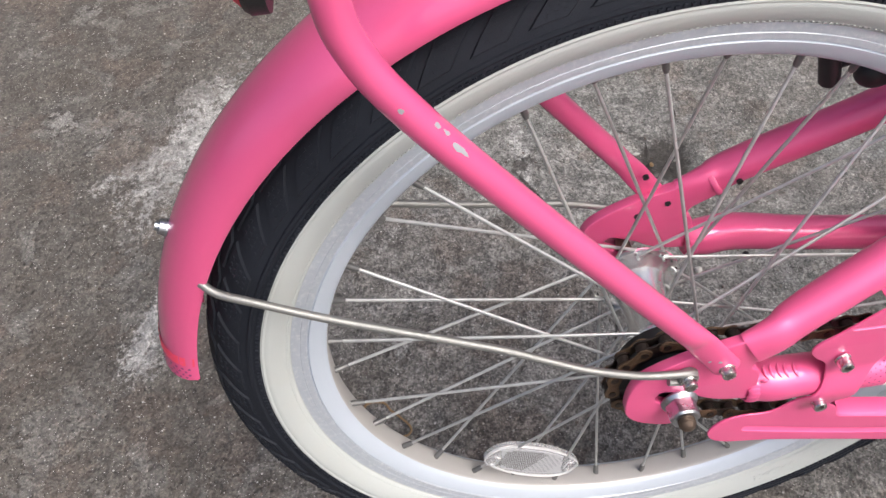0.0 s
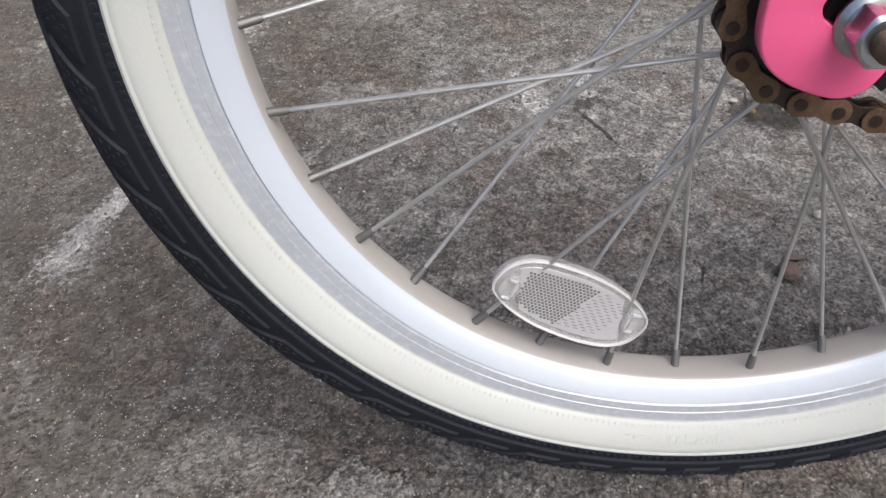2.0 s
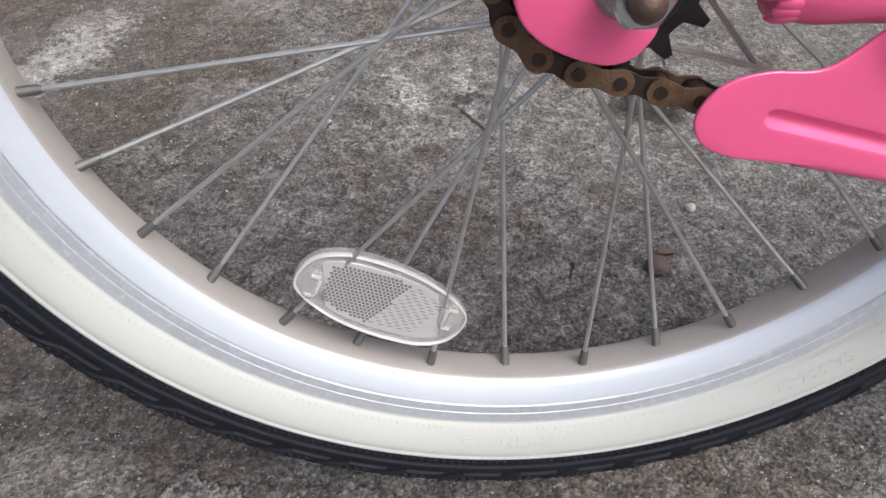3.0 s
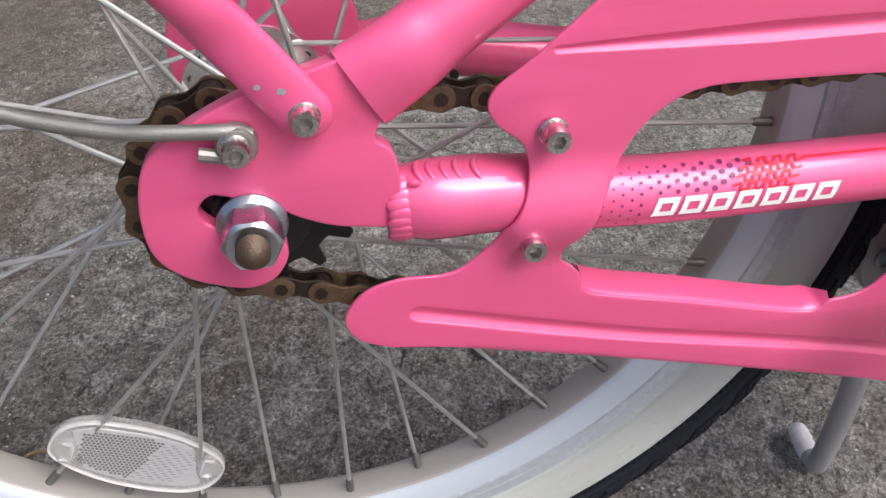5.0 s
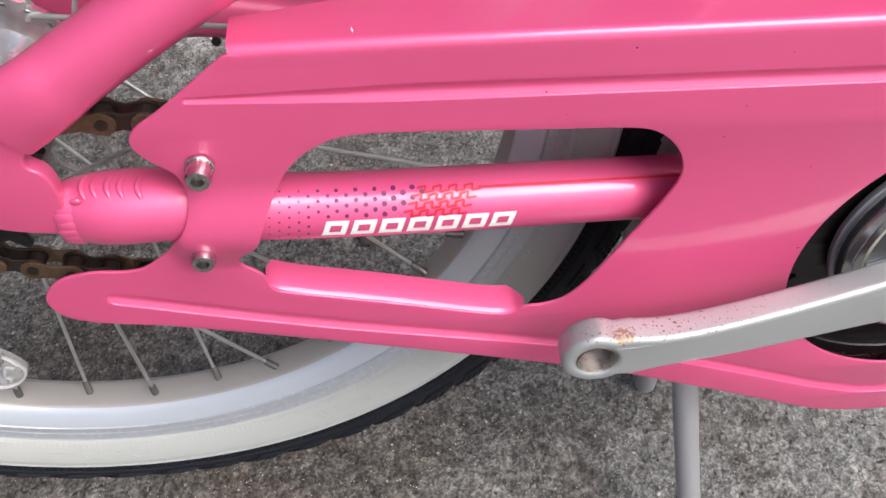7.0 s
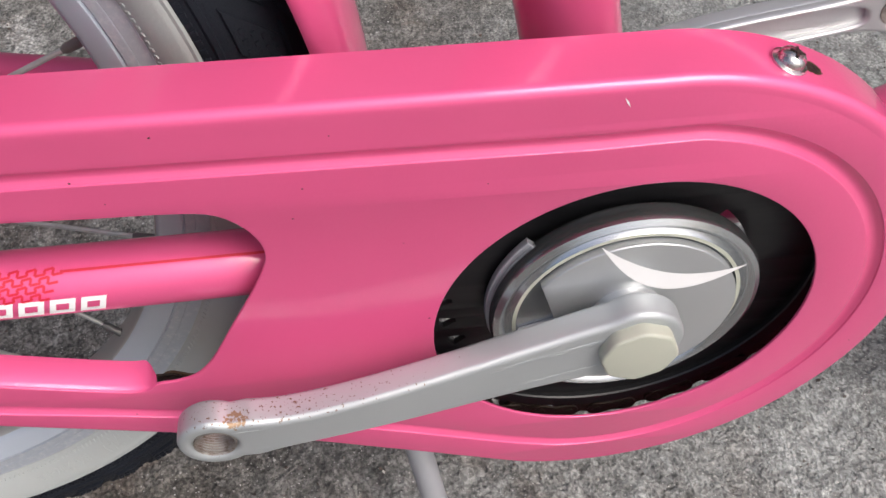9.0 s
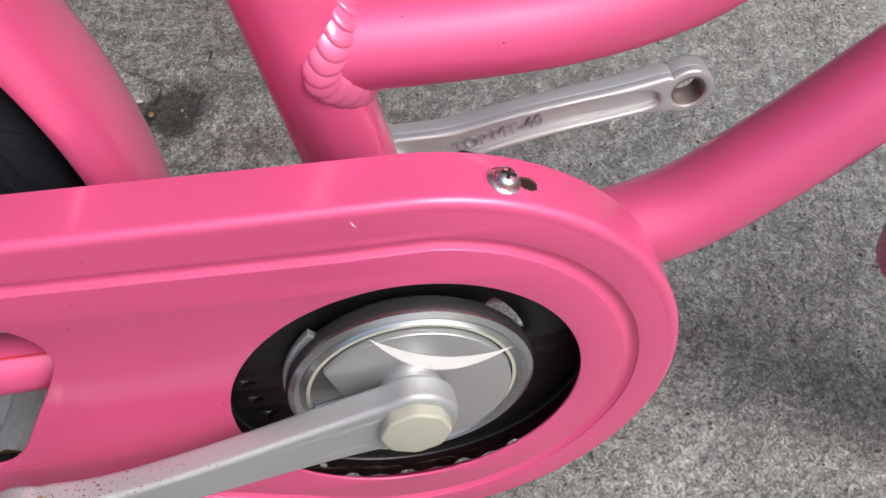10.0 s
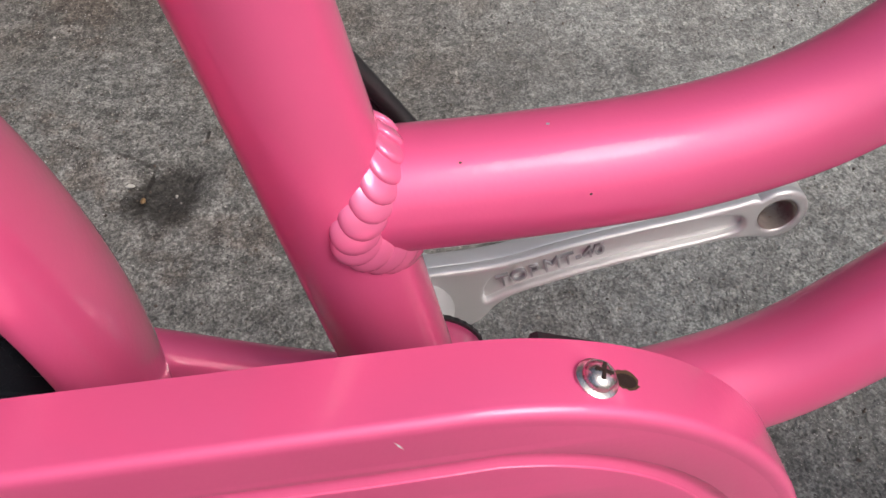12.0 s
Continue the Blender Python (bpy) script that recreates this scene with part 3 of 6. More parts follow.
def tyre_point(a, f, h=0.0):
    """a: angle round the wheel, f: angle round the section, 0 at the tread's middle, towards -y; both in radians."""
    r = TYRE_C + (TYRE_H + h + (0.0042 if math.cos(f) > 0 else 0.0)) * math.cos(f)
    return Vector((r * math.cos(a), -(TYRE_R + h) * math.sin(f), r * math.sin(a)))


def add_tyre_patch(bm, a, f, da, df, slant, h, nu=2, nv=4):
    """A raised block of tread, its walls and top, bent to the tyre."""
    def place(u, v, hh):
        return tyre_point(a + da * (u - 0.5) + slant * (v - 0.5), f + df * (v - 0.5), hh)
    top = [[bm.verts.new(place(0.06 + 0.88 * i / nu, 0.04 + 0.92 * j / nv, h)) for i in range(nu + 1)] for j in range(nv + 1)]
    for j in range(nv):
        for i in range(nu):
            bm.faces.new((top[j][i], top[j][i + 1], top[j + 1][i + 1], top[j + 1][i]))
    edge = [top[0][i] for i in range(nu + 1)] + [top[j][nu] for j in range(1, nv + 1)] + [top[nv][i] for i in range(nu - 1, -1, -1)] + [top[j][0] for j in range(nv - 1, 0, -1)]
    uv = [(i / nu, 0) for i in range(nu + 1)] + [(1, j / nv) for j in range(1, nv + 1)] + [(i / nu, 1) for i in range(nu - 1, -1, -1)] + [(0, j / nv) for j in range(nv - 1, 0, -1)]
    low = [bm.verts.new(place(u, v, -0.0003)) for u, v in uv]
    for k in range(len(edge)):
        bm.faces.new((edge[k], low[k], low[(k + 1) % len(edge)], edge[(k + 1) % len(edge)]))


def tyre(name, centre, parent, label):
    bm = bmesh.new()
    prof = []
    for k in range(41):
        f = math.pi * (k / 40 * 2 - 1) * 0.80
        q = tyre_point(0, f)
        prof.append((q.x, q.y))
    prof = [(0.2085, -prof[-1][1] * 0 + 0.0112), *prof, (0.2085, -0.0112)]
    add_lathe(bm, prof, 180)
    count = 58
    for k in range(count):
        a = 2 * math.pi * k / count
        for side in (1, -1):
            add_tyre_patch(bm, a, side * 0.92, 0.074, 0.56, side * 0.075, 0.0012)
            add_tyre_patch(bm, a + 0.045, side * 0.34, 0.080, 0.46, side * 0.085, 0.0012)
            for i in range(3):
                for j in range(4):
                    add_tyre_patch(bm, a - 0.016 + 0.016 * i + side * 0.011 * (j - 1.5), side * (0.75 + 0.11 * j), 0.008, 0.05, 0, 0.0017, 1, 1)
    ridge = [tyre_point(0, f, h) for f, h in ((1.33, -0.0004), (1.36, 0.0009), (1.42, 0.0009), (1.47, -0.0004))]
    for side in (1, -1):
        add_lathe(bm, [(q.x, side * q.y) for q in ridge], 180)
    for k in range(420):
        for side in (1, -1):
            add_tyre_patch(bm, 2 * math.pi * k / 420, side * 1.545, 0.0075, 0.07, 0, 0.0009, 1, 1)
    bm.transform(Matrix.Translation(centre))
    return part(name, bm, TYRE, parent, label, sharp=30)


def whitewall(name, centre, parent, sides=(1, -1)):
    bm = bmesh.new()
    for side in sides:
        prof = []
        for k in range(17):
            f = 1.60 + (2.52 - 1.60) * k / 16
            h = 0.0005 if 0 < k < 16 else -0.0002
            if k in (2, 14):
                h = 0.0001
            q = tyre_point(0, f * side, h)
            prof.append((q.x, q.y))
        add_lathe(bm, prof, 180)
        for k in range(480):
            add_tyre_patch(bm, 2 * math.pi * k / 480, side * 2.30, 0.0062, 0.07, 0, 0.0009, 1, 1)
    bm.transform(Matrix.Translation(centre))
    return part(name, bm, CREAM, parent, "cream whitewall band of the tyre", sharp=30)


rear = wheel_rim("rear_wheel", (0, 0, 0), "silver alloy bicycle wheel with thirty-six spokes")
tyre("tyre", (0, 0, 0), rear, "black rubber tyre with slanted tread")
whitewall("whitewall", (0, 0, 0), rear)


def build_hub():
    bm = bmesh.new()
    prof = [(0.0, -0.034), (0.010, -0.034), (0.010, -0.0290), (0.0270, -0.0288), (0.0272, -0.0280), (0.0270, -0.0262), (0.0225, -0.0255), (0.0170, -0.0225), (0.0148, -0.017), (0.0140, 0.0),
            (0.0148, 0.017), (0.0170, 0.0225), (0.0225, 0.0255), (0.0270, 0.0262), (0.0272, 0.0280), (0.0270, 0.0288), (0.010, 0.0290), (0.010, 0.036), (0.0, 0.036)]
    add_lathe(bm, prof, 72)
    # small discs, blackened below, stand in for shaded spoke holes
    for side in (-1, 1):
        for k in range(18):
            a = radians(20 * k + (10 if side > 0 else 0) + 7)
            for w in (-1, 1):
                add_disc_stack(bm, (0.0238 * math.cos(a), side * 0.0275 + w * 0.0016, 0.0238 * math.sin(a)), [(0.0017, -0.0001), (0.0017, 0.0001)], 8)
    ob = part("hub", bm, [HUB, BLACK_PLASTIC], rear, "polished alloy hub, black discs for its shaded flange holes")
    for p in ob.data.polygons:
        if p.area < 4e-6 and math.hypot(p.center.x, p.center.z - HZ) > 0.0215 and abs(p.normal.y) > 0.9:
            p.material_index = 1
    return ob


build_hub()


def build_spokes():
    for k in range(36):
        a = radians(SPOKE_0 + 10 * (k - 11))
        n = (k - 11) % 4
        side = -1 if (k - 11) % 2 else 1
        off = radians(50 if n in (3, 0) else -60) if side > 0 else radians(38 if n in (3, 0) else -58)
        head = Vector((0.0238 * math.cos(a + off), side * 0.0275 - (0.0016 if n in (0, 1) else -0.0016), 0.0238 * math.sin(a + off)))
        rim = Vector((0.1915 * math.cos(a), side * 0.0012, 0.1915 * math.sin(a)))
        way = (head - rim).normalized()
        bm = bmesh.new()
        bend = head - way * 0.004
        add_tube(bm, [rim + way * 0.006, rim + way * 0.03, bend, head + Vector((0, -side * 0.0004, 0)), head + Vector((0, -side * 0.003, 0))], 0.00098, 8)
        part("spoke", bm, STEEL, rear)
        bm = bmesh.new()
        base = rim - way * 0.004
        pts = [base, base + way * 0.0045, base + way * 0.0052, base + way * 0.0135, base + way * 0.0150]
        add_tube(bm, pts, [0.0024, 0.0024, 0.0019, 0.0018, 0.0011], 10)
        part("spoke_nipple", bm, NIPPLE, rear)


build_spokes()


def build_reflector():
    def to_wheel(ob_bm, mid, turn):
        ob_bm.transform(Matrix.Translation(mid) @ turn)
    a = radians(REFL_ANGLE)
    mid = Vector((REFL_R * math.cos(a), REFL_Y, REFL_R * math.sin(a)))
    turn = Euler((0, radians(REFL_TURN), 0)).to_matrix().to_4x4()
    half_loop = [(0.0353, 0.0018), (0.0290, 0.0080), (0.0166, 0.0138), (0.0030, 0.0170), (-0.0110, 0.0180), (-0.0220, 0.0172), (-0.0300, 0.0135), (-0.0345, 0.0070)]
    loop = smooth_loop(half_loop + [(-x, -z) for x, z in half_loop], 5)
    bm = bmesh.new()
    add_plate(bm, [loop], -0.004, 0.0045, 0.0012, 3)
    # rounded end pads
    for sx in (-1, 1):
        add_plate(bm, [[(sx * 0.0282 + x, z * 1.5) for x, z in circle(0, 0, 0.0046, 28)]], -0.0054, 0.0018, 0.0007)
        for x0, z0, x1, z1 in ((0.0262, -0.0052, 0.0306, -0.0040), (0.0262, 0.0040, 0.0306, 0.0052), (0.0262, -0.0040, 0.0272, 0.0040)):
            add_plate(bm, [[(sx * x0, z0), (sx * x1, z0), (sx * x1, z1), (sx * x0, z1)][::sx]], -0.0066, 0.0016, 0.0003)
    to_wheel(bm, mid, turn)
    body = part("spoke_reflector", bm, CLEAR, rear, "clear plastic spoke reflector with prismatic face")
    bm = bmesh.new()
    add_plate(bm, [loop, [(x * 0.970, z * 0.945) for x, z in loop]], -0.0052, 0.0022, 0.0005, 3)
    to_wheel(bm, mid, turn)
    part("reflector_rim", bm, CLEAR_RIM, body, "milky raised rim of the reflector")
    for sx in (-1, 1):
        bm = bmesh.new()
        pts = [(sx * 0.0300, -0.0054, -0.0046), (sx * 0.0266, -0.0056, -0.0046), (sx * 0.0262, -0.0056, -0.0030), (sx * 0.0262, -0.0056, 0.0030), (sx * 0.0266, -0.0056, 0.0046), (sx * 0.0300, -0.0054, 0.0046)]
        add_tube(bm, pts, 0.0007, 8)
        to_wheel(bm, mid, turn)
        part("reflector_clip", bm, MILKY, body, "milky clip rib")
    bm = bmesh.new()
    edge = [(x, z) for x, z in ((xx * 0.92, zz * 0.80) for xx, zz in loop) if abs(x + 0.4 * z) < 0.0240]
    add_plate(bm, [edge], -0.0004, 0.0008, 0.0001)
    step = 0.0017

    def inside(x, z):
        return abs(x) < 0.0236 and abs(z + 0.12 * x) < 0.0122 * math.sqrt(max(0.0, 1 - (x / 0.031) ** 2))
    # six-sided cells on one half, fine bars on the other
    cells = []
    for j in range(-9, 10):
        for i in range(-14, 15):
            x, z = (i + 0.5 * (j % 2)) * step, j * step * 0.86
            if inside(x, z) and x < 0.0035 + z * 0.5:
                c = bm.verts.new((x, -0.0006, z + 0.0001))
                rim6 = [bm.verts.new((x + step * 0.44 * math.cos(radians(60 * q + 30)), -0.00052, z + step * 0.44 * math.sin(radians(60 * q + 30)))) for q in range(6)]
                cells += [bm.faces.new((rim6[q], rim6[(q + 1) % 6], c)) for q in range(6)]
    for j in range(-8, 9):
        z = j * 0.0014
        for i in range(9):
            x = 0.0050 + 0.0020 * i + z * 0.5
            if inside(x, z):
                q = [bm.verts.new((x + dx, -0.00055 + 0.0002 * ((i + j) % 2), z + dz)) for dx, dz in ((-0.0010, -0.00017), (0.0010, -0.00017), (0.0010, 0.00017), (-0.0010, 0.00017))]
                cells.append(bm.faces.new(q))
    for f in cells:
        f.material_index = 1
    bm.transform(Matrix.Translation((0, -0.0040, 0)))
    to_wheel(bm, mid, turn)
    part("prism_panel", bm, [PRISM, PRISM_DIM], body, "silver prismatic panel", sharp=5)


REFL_ANGLE, REFL_R, REFL_Y, REFL_TURN = -116.2, 0.1570, -0.004, 22.7
build_reflector()


def text_mesh(body, size, depth):
    cu = bpy.data.curves.new("tmp", "FONT")
    cu.body, cu.size, cu.extrude, cu.align_x, cu.align_y = body, size, depth, "CENTER", "CENTER"
    cu.resolution_u = 3
    ob = bpy.data.objects.new("tmp", cu)
    me = bpy.data.meshes.new_from_object(ob)
    tmp = bmesh.new()
    tmp.from_mesh(me)
    bpy.data.objects.remove(ob)
    bpy.data.meshes.remove(me)
    bpy.data.curves.remove(cu)
    return tmp


def tyre_words(body, size, mid_angle, f=2.02, spread=1.0):
    """Raised letters on the whitewall: read clockwise, heads towards the tread."""
    tmp = text_mesh(body, size, 0.0006)
    wide = max(v.co.x for v in tmp.verts) - min(v.co.x for v in tmp.verts)
    for v in tmp.verts:
        x, y, w = v.co
        a = radians(mid_angle) - x * radians(spread) / wide
        q = tyre_point(a, f - y / 0.0215, w + 0.0002)
        v.co = q
    return tmp


for body, size, mid, spread in (("406 (20 x 1.75)", 0.0098, WORDS_A, 15.0), ("SA-206-06", 0.0062, -59.4, 9.2), ("DIRECTION", 0.0070, -93.1, 7.9)):
    part("raised_lettering", tyre_words(body, size, mid, f=WORDS_F, spread=spread), CREAM, rear, "raised lettering on the whitewall")
words = bmesh.new()
add_tyre_patch(words, radians(-88.0), WORDS_F, radians(1.0), 0.05, 0, 0.0010, 1, 1)
part("raised_mark", words, CREAM, rear)
words = bmesh.new()
add_tyre_patch(words, radians(-99.0), WORDS_F, radians(3.0), 0.04, 0, 0.0010, 3, 1)
add_tyre_patch(words, radians(-100.2), WORDS_F + 0.06, radians(1.5), 0.04, radians(1.2), 0.0010, 2, 1)
part("raised_arrow", words, CREAM, rear)


AX, AZ = -0.0022, 0.0056
SPX = -0.0035       # middle of the sprocket


def build_axle():
    bm = bmesh.new()
    add_disc_stack(bm, (AX, 0, AZ), [(0.0012, -0.0832), (0.0034, -0.0822), (0.0044, -0.0806), (0.0045, 0.072)], 20)
    for k in range(12):
        add_lathe(bm, [(0.0044, -0.0806 + 0.0009 * k), (0.0048, -0.0802 + 0.0009 * k), (0.0044, -0.0797 + 0.0009 * k)], 20, (AX, 0, AZ))
    ob = part("axle", bm, AXLE, rear, "rusty threaded axle end")
    for side in (-1, 1):
        bm = bmesh.new()
        y0 = 0.0646 if side < 0 else 0.056
        add_disc_stack(bm, (AX, 0, AZ), [(0.0101, side * y0), (0.0101, side * (y0 + 0.0010)), (0.0097, side * (y0 + 0.0016)), (0.0084, side * (y0 + 0.0028))], 36)
        levels = [(y0 + 0.0018, 1.0), (y0 + 0.0112, 1.0), (y0 + 0.0122, 0.86)]
        rings = []
        for h, s in levels:
            ring = []
            for q in range(36):
                a = radians(10 * q)
                hexr = 0.0088 * math.cos(math.pi / 6) / math.cos((a % (math.pi / 3)) - math.pi / 6)
                r = min(hexr, 0.0085) * s if s == 1.0 else 0.0070
                ring.append(bm.verts.new((AX + r * math.cos(a), side * h, AZ + r * math.sin(a))))
            rings.append(ring)
        for a, b in zip(rings, rings[1:]):
            for q in range(36):
                bm.faces.new((a[q], a[(q + 1) % 36], b[(q + 1) % 36], b[q]))
        bm.faces.new(rings[-1])
        part("axle_nut", bm, ZINC, rear, "zinc plated flange nut", sharp=25)


build_axle()

# -- frame --
seat_axis = [Vector(p) for p in ((0.3530, 0, BBZ), (0.3430, 0, 0.013), (0.2980, 0, 0.215), (0.2740, 0, 0.325))]
SEAT_R, TOP_R, DOWN_R = 0.0172, 0.0167, 0.0196
top_path = spline([(0.338, 0, 0.0797), (0.38, 0, 0.0803), (0.42, 0, 0.0835), (0.455, 0, 0.0934), (0.484, 0, 0.1124), (0.513, 0, 0.1385), (0.56, 0, 0.1830), (0.62, 0, 0.2400), (0.690, 0, 0.3060)], 6)
down_path = spline([(0.362, 0, -0.0420), (0.41, 0, -0.0400), (0.4715, 0, -0.0255), (0.511, 0, 0.002), (0.5445, 0, 0.033), (0.5765, 0, 0.0645), (0.640, 0, 0.134), (0.733, 0, 0.2180)], 6)
bm = bmesh.new()
add_tube(bm, seat_axis, SEAT_R, 40)
add_lathe(bm, [(0.0150, -0.034), (0.0205, -0.034), (0.0210, -0.0335), (0.0215, -0.010), (0.0262, 0.004), (0.0268, 0.0325), (0.0262, 0.0335), (0.0150, 0.0335)], 48, (BBX, 0, BBZ), closed=True)
frame_ob = part("frame", bm, PINK, bike, "pink painted alloy step-through frame")
bm = bmesh.new()
add_tube(bm, top_path, TOP_R, 40)
part("top_tube", bm, PINK, frame_ob)
bm = bmesh.new()
add_tube(bm, down_path, DOWN_R, 44)
part("down_tube", bm, PINK, frame_ob)
bm = bmesh.new()
add_tube(bm, [(0.748, 0, 0.185), (0.668, 0, 0.355)], 0.0185, 36)
part("head_tube", bm, PINK, frame_ob)

stay_paths = {}
for side in (-1, 1):
    cs = spline([(0.0365, side * (0.0575 if side < 0 else 0.0535), 0.0025), (0.050, side * (0.0572 if side < 0 else 0.0535), 0.0020), (0.072, side * 0.0555, 0.0002), (0.12, side * 0.0525, -0.0070), (0.22, side * 0.0460, -0.0135 if side < 0 else -0.0205), (0.30, side * 0.034, -0.025 if side < 0 else -0.0385), (0.345, side * 0.026, -0.034 if side < 0 else -0.0445)], 6)
    stay_paths[side] = cs
    flat = [(0.80 + 0.20 * min(1, i / 8), 1.0) for i in range(len(cs))]
    bm = bmesh.new()
    add_tube(bm, cs, [(0.0112 + 0.0012 * max(0.0, 1 - max(0.0, p.x - 0.05) / 0.06)) * (0.80 + 0.20 * min(1.0, max(0.0, p.x - 0.0365) / 0.012) ** 0.6) for p in cs], 32, flat=flat)
    part("chain_stay", bm, PINK, frame_ob)
    ss = spline([(0.031, side * (0.0618 if side < 0 else 0.0535), 0.0424), (0.045, side * (0.0600 if side < 0 else 0.0535), 0.0506), (0.062, side * 0.0545, 0.0605), (0.135, side * 0.0425, 0.1055), (0.172, side * 0.0385, 0.1360), (0.203, side * 0.035, 0.1830), (0.228, side * 0.030, 0.2400), (0.262, side * 0.020, 0.3100)], 6)
    flat = [(0.56 + 0.44 * min(1, i / 13), 1.22 - 0.22 * min(1, i / 13)) for i in range(len(ss))]
    bm = bmesh.new()
    add_tube(bm, ss, 0.0107, 32, flat=flat)
    part("seat_stay", bm, PINK, frame_ob)

DROP = smooth_loop([(0.020, 0.0505), (0.004, 0.0460), (-0.013, 0.0385), (-0.0255, 0.0300), (-0.0305, 0.0200), (-0.0320, 0.0060), (-0.0300, -0.0035), (-0.0235, -0.0105),
                    (-0.0145, -0.0150), (-0.0060, -0.0172), (0.0010, -0.0152), (0.0056, -0.0095), (0.0066, -0.0045), (0.0045, -0.0020), (-0.0020, 0.0010), (-0.0120, 0.0056), (-0.0153, 0.0084), (-0.0158, 0.0122),
                    (-0.0128, 0.0155), (-0.0085, 0.0152), (0.0050, 0.0095), (0.0110, 0.0055), (0.0200, 0.0015), (0.0300, -0.0005), (0.0385, -0.0010), (0.0400, 0.0050),
                    (0.0400, 0.0180), (0.0380, 0.0245), (0.0345, 0.0275), (0.0350, 0.0315), (0.0395, 0.0370), (0.0405, 0.0420), (0.0385, 0.0490), (0.0320, 0.0535)], 4)
for side in (-1, 1):
    bm = bmesh.new()
    add_plate(bm, [DROP], -0.0648 if side < 0 else 0.0490, 0.0062 if side < 0 else 0.007, 0.0009)
    part("dropout", bm, PINK, frame_ob, "pink dropout plate with open axle slot")


def ripple(bm, centre, axis, r, a0, a1, count, size, squash=0.5, saddle=0.0):
    """A row of overlapping weld scallops round a joint."""
    axis = Vector(axis).normalized()
    u = axis.orthogonal().normalized() if abs(axis.y) > 0.9 else (Vector((0, -1, 0)) - axis * -axis.y).normalized()
    v = axis.cross(u)
    for k in range(count):
        a = radians(a0 + (a1 - a0) * k / (count - 1))
        d = math.cos(a) * u + math.sin(a) * v
        tang = -math.sin(a) * u + math.cos(a) * v
        p = Vector(centre) + d * r + axis * (saddle * (math.cos(a) ** 2))
        turn = Matrix((tang, axis, d)).transposed()
        add_ball(bm, p, (size * 0.75, size, size * squash), turn, 2)


bm = bmesh.new()
way_up = (seat_axis[2] - seat_axis[1]).normalized()
for k in range(19):
    t = k / 18
    a = radians(-118 + 236 * (0.72 * t + 0.28 * t * t))
    swell = 0.9 + 0.35 * t
    d = Vector((0, -math.cos(a), math.sin(a)))
    at = Vector((0, 0, 0.0797)) + d * TOP_R
    side_x = math.sqrt(SEAT_R ** 2 - at.y ** 2)
    at.x = seat_axis[1].x + way_up.x / way_up.z * (at.z - seat_axis[1].z) + side_x / way_up.z
    n_seat = Vector((side_x * way_up.z, at.y, -side_x * way_up.x)).normalized()
    out = (d * 0.75 + n_seat).normalized()
    tang = Vector((0, math.sin(a), math.cos(a)))
    tang = (tang - out * tang.dot(out)).normalized()
    across = out.cross(tang)
    turn = Matrix((tang, across, out)).transposed() @ Matrix.Rotation(radians(13), 3, "Y")
    add_ball(bm, at + out * 0.0004 + Vector((0.0002, 0, 0)), (0.0062 * swell, 0.0066, 0.0023), turn, 3)
part("weld_bead", bm, WELD_LIT, frame_ob, "scalloped weld bead, its pink paint lightened for highlights", sharp=60)
bm = bmesh.new()
weld_mid = Vector((0.0, -0.0573, 0.0021))
for k in range(10):
    a = radians(-70 + 140 * k / 9)
    turn = Matrix.Rotation(-a, 3, "X") @ Matrix.Rotation(radians(12), 3, "X")
    add_ball(bm, weld_mid + Vector((0.0402 + 0.0004 * (k % 2), -0.0086 * math.cos(a), 0.0102 * math.sin(a))), (0.0046, 0.0016, 0.0030), turn, 3)
for x in (0.0452, 0.0487, 0.0528, 0.0566, 0.0620):
    ridge = [(x - 0.0016 * math.sin(radians(3.6 * (a - 54))) + 0.0016, weld_mid.y - 0.0106 * math.cos(radians(a)), weld_mid.z - 0.06 * (x - 0.045) + 0.0123 * math.sin(radians(a))) for a in range(54, 106, 6)]
    add_tube(bm, ridge, [0.0003, 0.0008, 0.0010, 0.0011, 0.0011, 0.0010, 0.0009, 0.0006, 0.0003], 10)
add_ball(bm, (0.0441, -0.0573 - 0.0072, 0.0021 + 0.0105), (0.0020, 0.0008, 0.0014))
part("weld_bead", bm, PINK, frame_ob, "rippled weld on the chain stay end", sharp=60)
bm = bmesh.new()
ripple(bm, (0.0415, 0.0540, 0.0010), (1, 0, -0.05), 0.0098, -100, 100, 13, 0.0042, 0.4)
part("weld_bead", bm, PINK, frame_ob, "rippled weld on the far chain stay end", sharp=60)
bm = bmesh.new()
ripple(bm, (0.0480, 0.0535, 0.0520), (0.86, 0, 0.5), 0.0098, -100, 100, 24, 0.0021, 0.35)
part("weld_bead", bm, PINK, frame_ob, "rippled weld on the far seat stay end", sharp=60)
# no holes are cut: black discs stand in for the shade inside
for x, y, z in ((0.0051, 0.0487, 0.0647), (0.0211, 0.0487, 0.0406), (0.0031, 0.0487, 0.0328), (0.0600, 0.0425, 0.0575), (0.075, 0.0405, -0.006)):
    bm = bmesh.new()
    add_disc_stack(bm, (x, y, z), [(0.0019, -0.0004), (0.0019, 0.001)], 14)
    part("eyelet_hole", bm, BLACK_PLASTIC, frame_ob, "black disc standing in for a threaded eyelet hole's shade")

bm = bmesh.new()
prof = [(0.0150, 0.0330), (0.0276, 0.0330), (0.0280, 0.0334), (0.0280, 0.0348), (0.0274, 0.0352), (0.010, 0.0352)]
rings = add_lathe(bm, prof, 96, (BBX, 0, BBZ))
